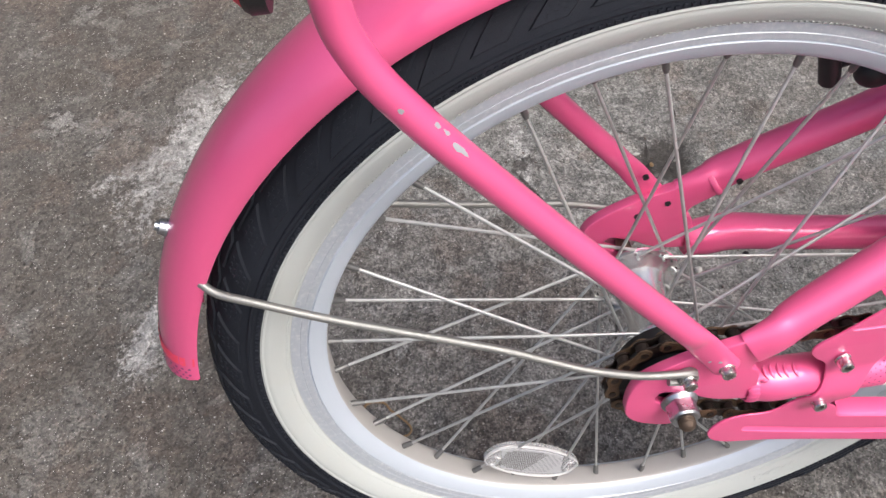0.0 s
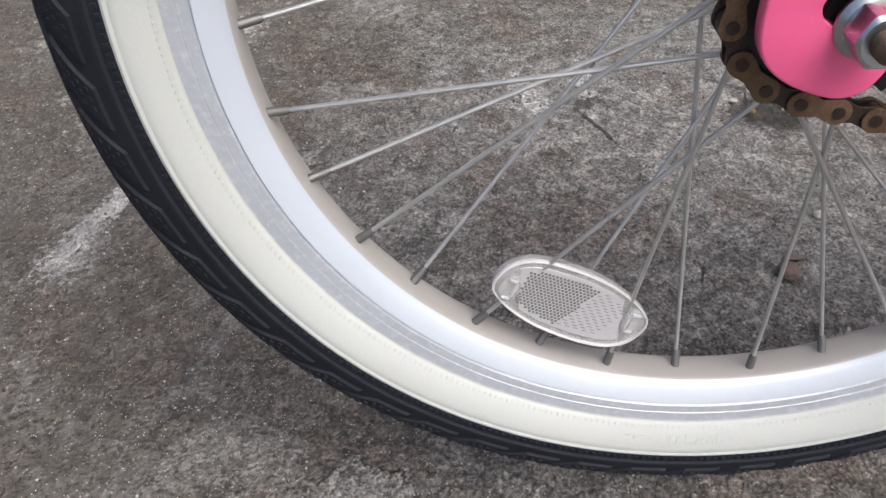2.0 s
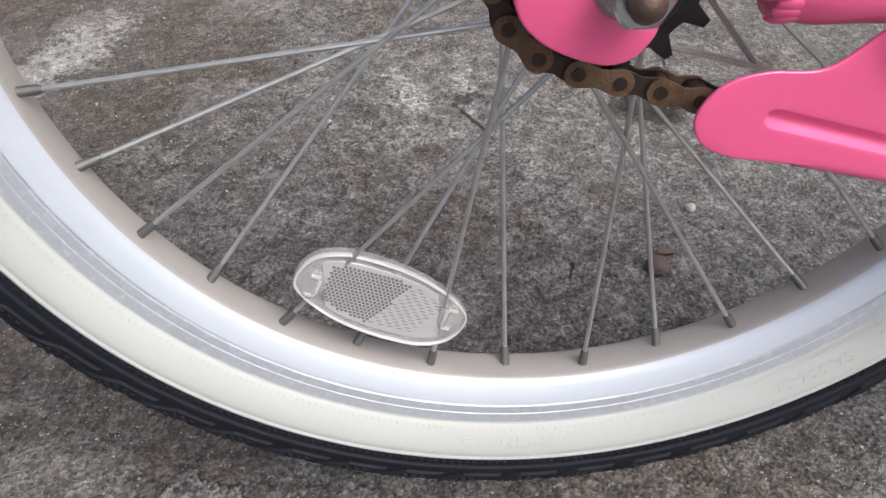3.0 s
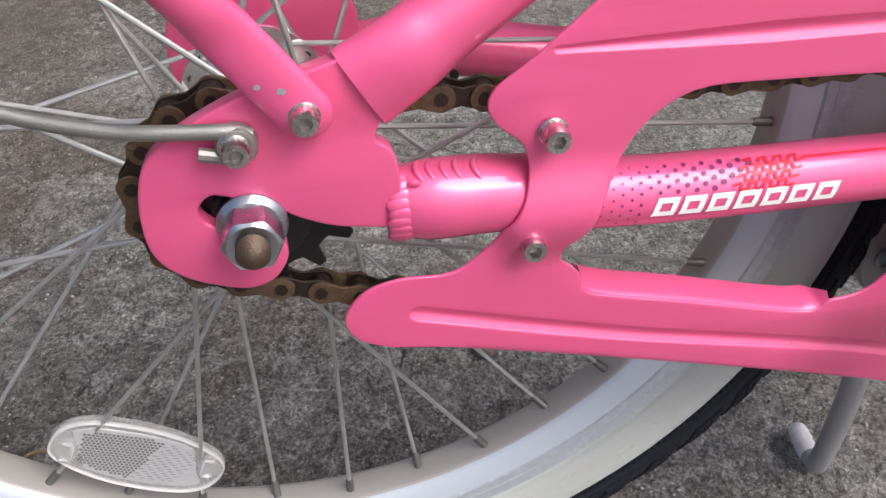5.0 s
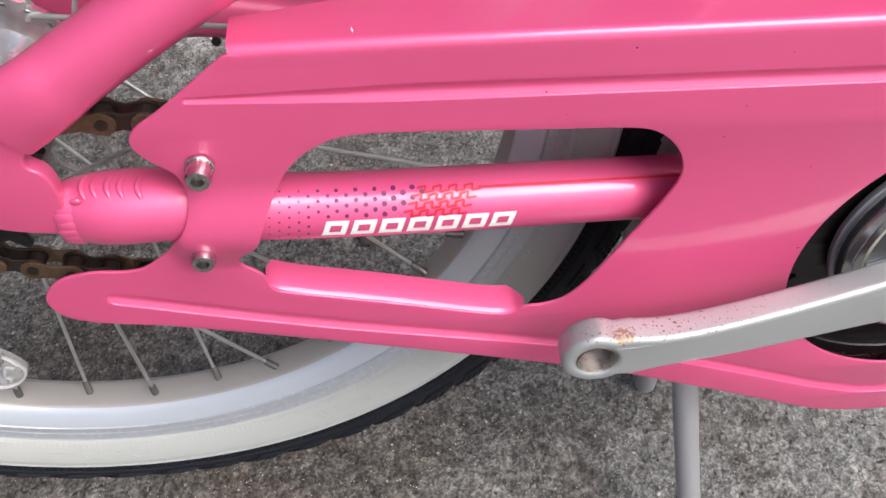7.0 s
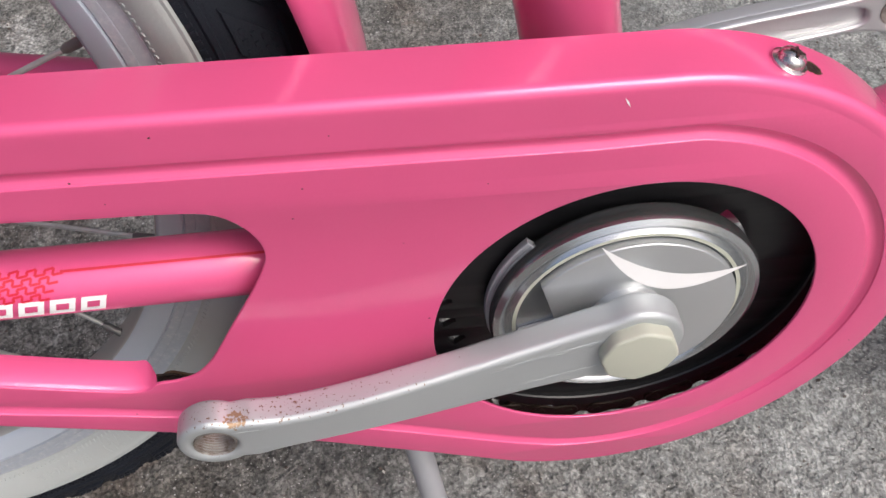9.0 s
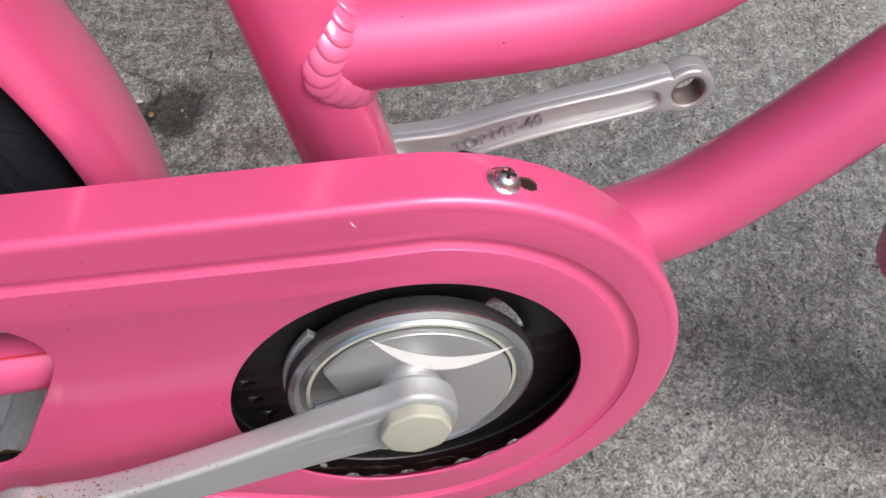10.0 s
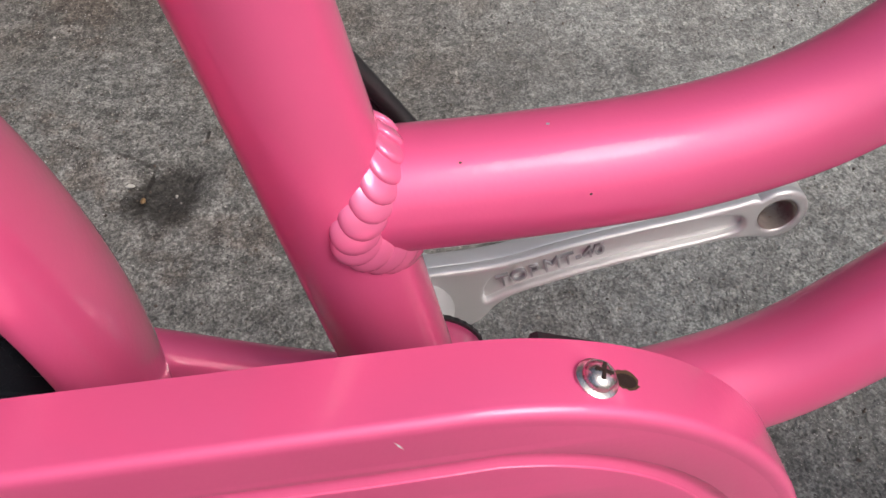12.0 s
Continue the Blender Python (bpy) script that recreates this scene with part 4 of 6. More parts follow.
for v in bm.verts:
    d = Vector((v.co.x - BBX, 0, v.co.z - BBZ))
    if d.length > 0.0278 and int(round(math.degrees(math.atan2(d.z, d.x)) / 3.75)) % 2:
        v.co -= d.normalized() * 0.0006
part("bearing_ring", bm, BLACK_PLASTIC, frame_ob, "black knurled bearing ring", sharp=20)

# decals on the chain stay
cs = stay_paths[-1]
CS_R = 0.0113


def stay_s(x):
    """Distance along the drive-side chain stay at which x is reached."""
    s = 0.0
    for a, b in zip(cs, cs[1:]):
        if b.x >= x:
            return s + (b - a).length * (x - a.x) / (b.x - a.x)
        s += (b - a).length
    return s


def blob_loop(s, a, ds, da, n=12):
    return [(s + ds * math.cos(2 * math.pi * k / n), a + da * math.sin(2 * math.pi * k / n)) for k in range(n)]


LOGO_A = 3.0
bm = bmesh.new()
s0, s1 = stay_s(0.1162), stay_s(0.1808)
w = (s1 - s0) / 7
for k in range(7):
    a, b = s0 + w * k, s0 + w * (k + 0.82)
    lo, hi, lean = LOGO_A - 17, LOGO_A + 15, 0.0016
    t, q = 0.0019, 9
    wrap_patch(bm, cs, CS_R, [(a, lo), (b, lo), (b + lean * 0.3, lo + q), (a + lean * 0.3, lo + q)])
    wrap_patch(bm, cs, CS_R, [(a + lean * 0.7, hi - q), (b + lean * 0.7, hi - q), (b + lean, hi), (a + lean, hi)])
    wrap_patch(bm, cs, CS_R, [(a + lean * 0.3, lo + q), (a + lean * 0.3 + t, lo + q), (a + lean * 0.7 + t, hi - q), (a + lean * 0.7, hi - q)])
    wrap_patch(bm, cs, CS_R, [(b + lean * 0.3 - t, lo + q), (b + lean * 0.3, lo + q), (b + lean * 0.7, hi - q), (b + lean * 0.7 - t, hi - q)])
part("decal", bm, WHITE, frame_ob, "row of white block marks on the chain stay")
bm = bmesh.new()
for i in range(20):
    x = 0.0935 + 0.0031 * i
    if x > 0.152:
        break
    size = 0.00028 + 0.00066 * max(0, min(1, (x - 0.095) / 0.045))
    for j in range(7):
        ang = -42 + 17 * j + (8.5 if i % 2 else 0)
        if 0.1145 < x and ang < 20:
            continue
        if x > 0.140 and ang < 20 + (x - 0.14) * 2500:
            continue
        wrap_patch(bm, cs, CS_R, blob_loop(stay_s(x), ang, size, math.degrees(size / CS_R), 8))
part("decal", bm, PURPLE, frame_ob, "purple halftone dots on the chain stay")


def stroke(bm, path, radius, pts, width, lift=0.0004):
    """A thin bent line laid on a tube through (distance, angle) points."""
    wa = math.degrees(width / radius)
    for (s0, a0), (s1, a1) in zip(pts, pts[1:]):
        d = Vector((s1 - s0, radians(a1 - a0) * radius)).normalized()
        ds, da = -d.y * width / 2, d.x * wa / 2
        wrap_patch(bm, path, radius, [(s0 + ds, a0 + da), (s1 + ds, a1 + da), (s1 - ds, a1 - da), (s0 - ds, a0 - da)], lift)


bm = bmesh.new()
for j in range(4):
    s0, a0, row = stay_s(0.1430) + 0.0016 * j, 27 + 13 * j, []
    for k in range(4):
        row += [(s0 + 0.0052 * k, a0), (s0 + 0.0052 * k + 0.0029, a0 + 3), (s0 + 0.0052 * k + 0.0024, a0 - 8), (s0 + 0.0052 * k + 0.0055, a0 - 6)]
    stroke(bm, cs, CS_R, row, 0.0008)
sA, sB = stay_s(0.168), stay_s(0.262)
for k in range(24):
    a, b = sA + (sB - sA) * k / 24, sA + (sB - sA) * (k + 1) / 24
    wrap_patch(bm, cs, CS_R, [(a, 60), (b, 60), (b, 64.5), (a, 64.5)], 0.0004)
part("decal", bm, RED, frame_ob, "red zigzag lines and pinstripe on the chain stay")

# decals on the seat tube, top tube and down tube
st = [seat_axis[1], seat_axis[3]]
bm = bmesh.new()
for i in range(22):
    s = 0.178 + 0.0052 * i
    for j in range(19):
        ang = -120 + 15 * j + (7.5 if i % 2 else 0)
        if ang > 30 + (s - 0.178) * 1600:
            continue
        wrap_patch(bm, st, SEAT_R, blob_loop(s, ang, 0.0012, math.degrees(0.0012 / SEAT_R), 10))
part("decal", bm, PURPLE, frame_ob, "purple halftone dots on the seat tube")
bm = bmesh.new()
for j in range(13):
    n = 10
    for k in range(n):
        a0 = -60 + 17 * k
        s = 0.150 + 0.0036 * j + 0.00020 * (a0 + 60)
        if s + 0.003 > 0.177 + max(0.0, a0 - 30) / 1600:
            continue
        wa = 0.0007
        wrap_patch(bm, st, SEAT_R, [(s - wa, a0), (s + 0.0034 - wa, a0 + 8.5), (s + 0.0034 + wa, a0 + 8.5), (s + wa, a0)], 0.0004)
        wrap_patch(bm, st, SEAT_R, [(s + 0.0034 - wa, a0 + 8.5), (s + 0.0020 - wa, a0 + 17), (s + 0.0020 + wa, a0 + 17), (s + 0.0034 + wa, a0 + 8.5)], 0.0004)
part("decal", bm, RED, frame_ob, "red chevron band on the seat tube")
bm = bmesh.new()
for pts in (((0.1482, 29), (0.1452, 31), (0.1462, 45)), ((0.1482, 52), (0.1484, 67), (0.1462, 69), (0.1458, 53), (0.1482, 52)), ((0.1482, 76), (0.1475, 86)),
            ((0.1420, 52), (0.1420, 47), (0.1392, 47), (0.1390, 52)), ((0.1422, 60), (0.1392, 60)), ((0.1436, 72), (0.1402, 70)), ((0.1378, 72), (0.1378, 78), (0.1340, 78), (0.1340, 72), (0.1378, 72))):
    stroke(bm, st, SEAT_R, pts, 0.0008)
part("decal", bm, WHITE, frame_ob, "small white marks on the seat tube")

# -- chain guard --
GY = -0.0640         # outer face
GX, GZ, GR = 0.3525, -0.0410, 0.1075


def offset_loop(pts, d):
    """Moves a closed loop of (x, z), drawn anticlockwise, inwards by d."""
    p = [Vector(q) for q in pts]
    out = []
    for i, q in enumerate(p):
        t = (p[(i + 1) % len(p)] - p[i - 1]).normalized()
        out.append((q.x - t.y * d, q.y + t.x * d))
    return out


def bulge(v):
    """The face swells over the chain stay where the guard is bolted on."""
    k = max(0.0, 1 - abs(v.z + 0.004 + (v.x - 0.09) * 0.06) / 0.021) * max(0.0, 1 - max(0.0, abs(v.x - 0.090) - 0.016) / 0.012)
    k = k * k * (3 - 2 * k)
    return Vector((v.x, v.y - 0.0055 * k, v.z))


def build_guard():
    # outer edge, anticlockwise from the rear end of the top edge
    bottom = [(q.x, q.y) for q in spline([(0.318, -0.1425, 0), (0.265, -0.1195, 0), (0.212, -0.0985, 0), (0.112, -0.0690, 0), (0.034, -0.0485, 0)], 8)]
    tail = [(q.x, q.y) for q in spline([(0.034, -0.0485, 0), (0.0245, -0.0440, 0), (0.0205, -0.0360, 0), (0.0235, -0.0285, 0), (0.030, -0.0235, 0), (0.040, -0.0215, 0), (0.051, -0.0220, 0), (0.058, -0.0200, 0), (0.066, -0.0130, 0), (0.0700, -0.0060, 0),
                                        (0.0755, 0.0030, 0), (0.0775, 0.0130, 0), (0.0755, 0.0210, 0), (0.0690, 0.0270, 0), (0.0655, 0.0330, 0), (0.0675, 0.0390, 0), (0.0780, 0.0470, 0), (0.0965, 0.0630, 0)], 4)][1:]
    top = [(0.098, 0.0655), (0.107, 0.0656), (0.116, 0.0657), (0.126, 0.0658), (0.136, 0.0659), (0.15, 0.0660), (0.22, 0.0660), (0.29, 0.0662)]
    right = arc(GX, GZ, GR, 92, -106, 72)
    outline = top + right + bottom[1:] + tail          # clockwise
    outline = outline[::-1]
    slot = smooth_loop([(0.1000, 0.0020), (0.1050, 0.0130), (0.1100, 0.0215), (0.1175, 0.0285), (0.1300, 0.0330), (0.160, 0.0325), (0.190, 0.0312), (0.2091, 0.0305), (0.2214, 0.0283), (0.2300, 0.0200), (0.2330, 0.0090), (0.2281, -0.0047),
                        (0.2184, -0.0231), (0.2085, -0.0420), (0.2013, -0.0508), (0.1940, -0.0537), (0.1870, -0.0545), (0.1820, -0.0580), (0.1699, -0.0564), (0.1344, -0.0464), (0.1060, -0.0390), (0.0975, -0.0355), (0.0958, -0.0290), (0.0925, -0.0248),
                        (0.0890, -0.0215), (0.0895, -0.0160), (0.0960, -0.0085)], 4)
    hole = circle(GX, GZ, 0.0679, 96)
    groove = [(x, 0.0485 - 0.012 * (x - 0.1)) for x in np.linspace(0.0835, 0.33, 21)]
    groove += arc(GX, GZ, 0.0880, 84, -100, 60)
    groove += [(q.x, q.y) for q in spline([(0.318, -0.1215, 0), (0.262, -0.0985, 0), (0.205, -0.0790, 0), (0.112, -0.0560, 0), (0.041, -0.0352, 0)], 8)]
    gw, b = 0.0028, 0.0032
    ends = [Vector(q) for q in (groove[0], groove[1], groove[-2], groove[-1])]
    sunk = [tuple(ends[0] + (ends[1] - ends[0]).normalized() * gw * 0.3)] + groove[1:-1] + [tuple(ends[3] + (ends[2] - ends[3]).normalized() * gw)]
    n_top, n_right = len(top), len(right)
    # the face is set back by the bend's radius where the edge is rolled
    rolled = top + right + bottom[1:]
    inner = []
    loop = outline[::-1]
    back = offset_loop(outline, b)[::-1]
    for i, q in enumerate(loop):
        k = 1.0
        if i >= len(rolled) - 4:
            k = max(0.0, (len(rolled) - 1 - i) / 4)
        if i < 1:
            k = 0.6
        if i >= len(rolled):
            k = 0.0
        inner.append((q[0] + (back[i][0] - q[0]) * k, q[1] + (back[i][1] - q[1]) * k))
    bm = bmesh.new()
    tmp = bmesh.new()
    add_plate(tmp, [inner[::-1], slot, hole, capsule(sunk, [gw * min(1.0, 0.30 + 0.14 * i) for i in range(len(sunk))])], GY, 0.0014, 0.0005, 2)
    # subdivide so that the swelling bends smoothly
    long_edges = [e for e in tmp.edges if min(e.verts[0].co.x, e.verts[1].co.x) < 0.125 and e.calc_length() > 0.006]
    bmesh.ops.subdivide_edges(tmp, edges=long_edges, cuts=6, use_grid_fill=True)
    bmesh.ops.triangulate(tmp, faces=tmp.faces)
    for v in tmp.verts:
        v.co = bulge(v.co)
    me = bpy.data.meshes.new("tmp")
    tmp.to_mesh(me)
    tmp.free()
    bm.from_mesh(me)
    bpy.data.meshes.remove(me)
    # pressed groove
    sec = [(-1.12, 0.0001), (-0.9, 0.0004), (-0.5, 0.0014), (0, 0.0018), (0.5, 0.0014), (0.9, 0.0004), (1.12, 0.0001)]
    p = [Vector(q) for q in groove]
    rows = []
    for i, q in enumerate(p):
        t = (p[min(i + 1, len(p) - 1)] - p[max(i - 1, 0)]).normalized()
        nrm = Vector((-t.y, t.x))
        k = min(1.0, 0.30 + 0.14 * i)
        rows.append([bm.verts.new((q.x + nrm.x * gw * k * s, GY + 0.0003 + d * k, q.y + nrm.y * gw * k * s)) for s, d in sec])
    for a, c in zip(rows, rows[1:]):
        for j in range(len(sec) - 1):
            bm.faces.new((a[j], a[j + 1], c[j + 1], c[j]))
    for end, q, t in ((rows[0], p[0], (p[0] - p[1]).normalized()), (rows[-1], p[-1], (p[-1] - p[-2]).normalized())):
        reach = gw * (0.33 if end is rows[0] else 1.1)
        tip = bm.verts.new((q.x + t.x * reach, GY + 0.0004, q.y + t.y * reach))
        for j in range(len(sec) - 1):
            bm.faces.new((end[j], end[j + 1], tip))
    # rolled edge and flange
    prof = [(b + 0.0016, -0.00005), (b, -0.00005)] + [(b - b * math.sin(a), b - b * math.cos(a)) for a in (math.pi / 2 * k / 6 for k in range(1, 7))]
    rows = []
    m = len(rolled) - 2
    for i in range(m):
        (x, z), (ix, iz) = loop[i], back[i]
        nx, nz = (x - ix) / b, (z - iz) / b
        depth = (0.0145 + 0.0075 * min(1.0, max(0.0, x - 0.099) / 0.035)) if i < n_top + n_right else 0.0225 + (0.010 - 0.0225) * min(1, (i - n_top - n_right) / 12)
        ring = [(x - nx * d, GY + h, z - nz * d) for d, h in prof] + [(x, GY + depth, z), (x - nx * 0.0012, GY + depth, z - nz * 0.0012), (x - nx * 0.0012, GY + b + 0.001, z - nz * 0.0012)]
        rows.append([bm.verts.new(v) for v in ring])
    for a, c in zip(rows, rows[1:]):
        for j in range(len(a) - 1):
            bm.faces.new((a[j], a[j + 1], c[j + 1], c[j]))
    bm.faces.new(rows[0])
    # turned-in lip along the lower side of the slot
    lip = [(q.x, q.y) for q in spline([(0.0958, -0.0300, 0), (0.0972, -0.0348, 0), (0.1060, -0.0389, 0), (0.1344, -0.0463, 0), (0.1699, -0.0563, 0), (0.1820, -0.0579, 0), (0.1868, -0.0545, 0)], 8)]
    rows = []
    for i, (x, z) in enumerate(lip):
        k = min(1.0, 0.35 + i * 0.07, 0.25 + (len(lip) - 1 - i) * 0.09)
        rows.append([bm.verts.new(v) for v in ((x, GY + 0.0004, z - 0.0012), (x, GY + 0.0006, z + 0.0002), (x, GY + 0.0022, z + 0.0014), (x, GY + 0.0120 * k, z + 0.0022), (x, GY + 0.0120 * k, z + 0.0010), (x, GY + 0.0022, z - 0.0002))])
    for a, c in zip(rows, rows[1:]):
        for j in range(len(a)):
            bm.faces.new((a[j], a[(j + 1) % 6], c[(j + 1) % 6], c[j]))
    bm.faces.new(rows[0])
    bm.faces.new(rows[-1][::-1])
    ob = part("chain_guard", bm, GUARD_PINK, bike, "pink pressed metal chain guard with long slot and round opening", sharp=40)
    for x, z in ((0.0838, 0.0246), (0.0785, -0.0120)):
        bm = bmesh.new()
        bolt(bm, x, GY - 0.0005, z, 0.0039, 0.0070)
        part("bolt", bm, [CHROME, SOCKET], ob, "knurled socket head bolt")
    # cross-head screw in a slotted hole on the rim of the guard
    a = radians(72)
    nrm = Vector((math.cos(a), -0.10, math.sin(a))).normalized()
    pos = Vector((GX + GR * math.cos(a), GY + 0.0100, GZ + GR * math.sin(a)))
    turn = nrm.to_track_quat("Z", "Y").to_matrix().to_4x4()
    bm = bmesh.new()
    add_disc_stack(bm, (0, 0, 0), [(0.0056, 0.0), (0.0056, 0.0007), (0.0050, 0.0011)], 28, "z")
    add_disc_stack(bm, (0, 0, 0), [(0.0043, 0.001), (0.0042, 0.0024), (0.0036, 0.0034), (0.0022, 0.0041), (0.0008, 0.0043)], 24, "z")
    bm.transform(Matrix.Translation(pos) @ turn)
    screw = part("screw", bm, CHROME, ob, "domed cross-head screw with washer")
    # the recess is a flat cross in the colour of its shade
    bm = bmesh.new()
    for q in (0, 1):
        loop4 = [(-0.0025, -0.0005), (0.0025, -0.0005), (0.0025, 0.0005), (-0.0025, 0.0005)]
        vs = [bm.verts.new((x, y, 0.00445) if q == 0 else (y, x, 0.00447)) for x, y in loop4]
        bm.faces.new(vs)
    bm.transform(Matrix.Translation(pos) @ turn)
    part("cross_recess", bm, RUST_DARK, screw, "flat dark cross painted as the recess's shade")
    a2 = radians(67.5)
    n2 = Vector((math.cos(a2), 0, math.sin(a2)))
    p2 = Vector((GX + (GR + 0.0002) * math.cos(a2), GY + 0.0105, GZ + (GR + 0.0002) * math.sin(a2)))
    turn2 = n2.to_track_quat("Z", "Y").to_matrix().to_4x4()
    bm = bmesh.new()
    rnd = random.Random(3)
    bm.faces.new([bm.verts.new((p[0] * 0.0029 * rnd.uniform(0.9, 1.2) + 0.0004, p[1] * 0.0037 * rnd.uniform(0.9, 1.25), -0.0001)) for p in circle(0, 0, 1, 26)])
    bm.transform(Matrix.Translation(p2) @ turn2)
    part("rust_stain", bm, RUST, ob, "rust stain round the slot hole")
    # flat dark patch in place of a cut hole, coloured as its shade
    bm = bmesh.new()
    vs = [bm.verts.new((p[0] * 0.0022, p[1] * 0.0030, 0)) for p in circle(0, 0, 1, 20)]
    bm.faces.new(vs)
    bm.transform(Matrix.Translation(p2) @ turn2)
    part("slot_hole", bm, RUST_DARK, ob, "flat dark patch painted as the shade in a rust-rimmed slot hole")
    bm = bmesh.new()
    add_plate(bm, [[(0.3715, 0.0520), (0.3735, 0.0598), (0.3752, 0.0606), (0.3850, 0.0563), (0.3945, 0.0520), (0.3930, 0.0440)]], GY + 0.0225, 0.0050, 0.0006)
    part("clip", bm, BLACK_PLASTIC, ob, "black plastic mounting clip")
    # scratches and chips in the paint
    for x, z, l, a in ((0.337, 0.0600, 0.0042, 120), (0.132, 0.0700, 0.002, 100)):
        bm = bmesh.new()
        c, s = math.cos(radians(a)), math.sin(radians(a))
        q = [bm.verts.new((x + u * c * l - w * s * 0.0003, GY - 0.0002, z + u * s * l + w * c * 0.0003)) for u, w in ((-0.5, 0), (0, 1), (0.5, 0), (0, -1))]
        bm.faces.new(q)
        part("scratch", bm, WHITE, ob, "pale scratch in the paint")
    rnd = random.Random(4)
    for x, z in ((0.256, 0.0560), (0.193, 0.0370), (0.186, 0.0460), (0.21, 0.0600), (0.247, 0.0370), (0.275, 0.0100), (0.283, -0.0300), (0.300, 0.0330), (0.447, -0.0700), (0.243, 0.0250), (0.176, -0.0720)):
        bm = bmesh.new()
        r = rnd.uniform(0.00022, 0.00045)
        q = [bm.verts.new((x + r * math.cos(k * 1.05) * rnd.uniform(0.6, 1.3), GY - 0.0002, z + r * math.sin(k * 1.05) * rnd.uniform(0.6, 1.3))) for k in range(6)]
        bm.faces.new(q)
        part("chip", bm, RUST_DARK, ob, "small dark chip in the paint")
    return ob


GUARD_PINK = PINK
build_guard()

# -- crankset --
def build_chainring():
    teeth = []
    n = 42
    for k in range(n):
        for u, r in ((0.0, 0.0825), (0.22, 0.0830), (0.40, 0.0878), (0.60, 0.0878), (0.78, 0.0830)):
            a = 2 * math.pi * (k + u) / n
            teeth.append((BBX + r * math.cos(a), BBZ + r * math.sin(a)))
    holes = []
    holes.append(arc(BBX, BBZ, 0.0482, 13, 47, 12) + arc(BBX, BBZ, 0.0370, 45, 15, 12))
    for mid in (182, 193, 204):
        holes.append([(BBX + r * math.cos(radians(mid + u)), BBZ + r * math.sin(radians(mid + u))) for r, u in ((0.0610, -0.8), (0.0610, 0.8), (0.0665, 2.6), (0.0672, 0.0), (0.0665, -2.6))][::-1])
    bm = bmesh.new()
    add_plate(bm, [teeth, *holes], -0.0484, 0.0028, 0.0004, 1)
    add_lathe(bm, [(0.0740, -0.0505), (0.0745, -0.0512), (0.0800, -0.0512), (0.0805, -0.0505), (0.0805, -0.0485), (0.0740, -0.0485)], 96, (BBX, 0, BBZ), closed=True)
    ring = part("chainring", bm, BLACK, bike, "black toothed steel chainring")
    bm = bmesh.new()
    prof = [(0.0, -0.050), (0.0395, -0.050), (0.0460, -0.0515), (0.0484, -0.0545), (0.0490, -0.0580), (0.0480, -0.0608), (0.0460, -0.0620), (0.0440, -0.0610), (0.0430, -0.0594), (0.0422, -0.0598), (0.0412, -0.0610), (0.0398, -0.0610), (0.0392, -0.0598), (0.0, -0.0598)]
    add_lathe(bm, prof, 96, (BBX, 0, BBZ))
    disc = part("cover_disc", bm, [SATIN, CAP], ring, "satin silver cover disc with rolled rim")
    for p in disc.data.polygons:
        q = p.center - Vector((BBX, 0, BBZ + HZ))
        if 0.0396 < math.hypot(q.x, q.z) < 0.0414:
            p.material_index = 1
    bm = bmesh.new()
    loop = arc(BBX, BBZ, 0.0389, -152, 148, 60)
    loop += [(BBX - 0.0300, BBZ + 0.0120), (BBX - 0.0255, BBZ - 0.0015), (BBX - 0.0215, BBZ - 0.0035)]
    add_plate(bm, [loop], -0.0638, 0.0036, 0.0007)
    part("cover_plate", bm, SILVER, ring, "flat satin silver cover plate")
    bm = bmesh.new()
    l, r = Vector((0.3372, -0.0010)), Vector((0.3905, -0.0163))
    d = r - l
    nrm = Vector((-d.y, d.x)).normalized()
    up = [l + d * t - nrm * 0.0085 * 4 * t * (1 - t) * (0.8 + 0.4 * t) for t in (k / 20 for k in range(21))]
    dn = [l + d * t - nrm * 0.0170 * 4 * t * (1 - t) * (0.8 + 0.4 * t) for t in (k / 20 for k in range(19, 0, -1))]
    bm.faces.new([bm.verts.new((q.x, -0.0641, q.y)) for q in up + dn])
    part("crescent_decal", bm, WHITE, ring, "white crescent decal")
    bm = bmesh.new()
    add_plate(bm, [arc(BBX, BBZ, 0.0498, 138, 214, 24) + arc(BBX, BBZ, 0.0200, 214, 138, 10)], -0.0540, 0.0030, 0.0006)
    add_plate(bm, [[(BBX - 0.0385, BBZ - 0.006), (BBX - 0.0260, BBZ - 0.0015), (BBX - 0.0240, BBZ - 0.0090), (BBX - 0.0370, BBZ - 0.0130)]], -0.0612, 0.0014, 0.0003)
    for k in range(4):
        x = BBX - 0.0372 + 0.0028 * k
        add_plate(bm, [[(x, BBZ - 0.0078 + 0.0006 * k), (x + 0.0016, BBZ - 0.0074 + 0.0006 * k), (x + 0.0012, BBZ - 0.0110 + 0.0006 * k), (x - 0.0004, BBZ - 0.0114 + 0.0006 * k)]], -0.0617, 0.0006, 0.0001)
    part("spider_arm", bm, ALLOY_DULL, ring, "grey spider arm with raised bars")
    return ring


ring = build_chainring()
ring.location = (0.0015, 0, 0.0003)
CRZ = BBZ + 0.0042      # crank spindle


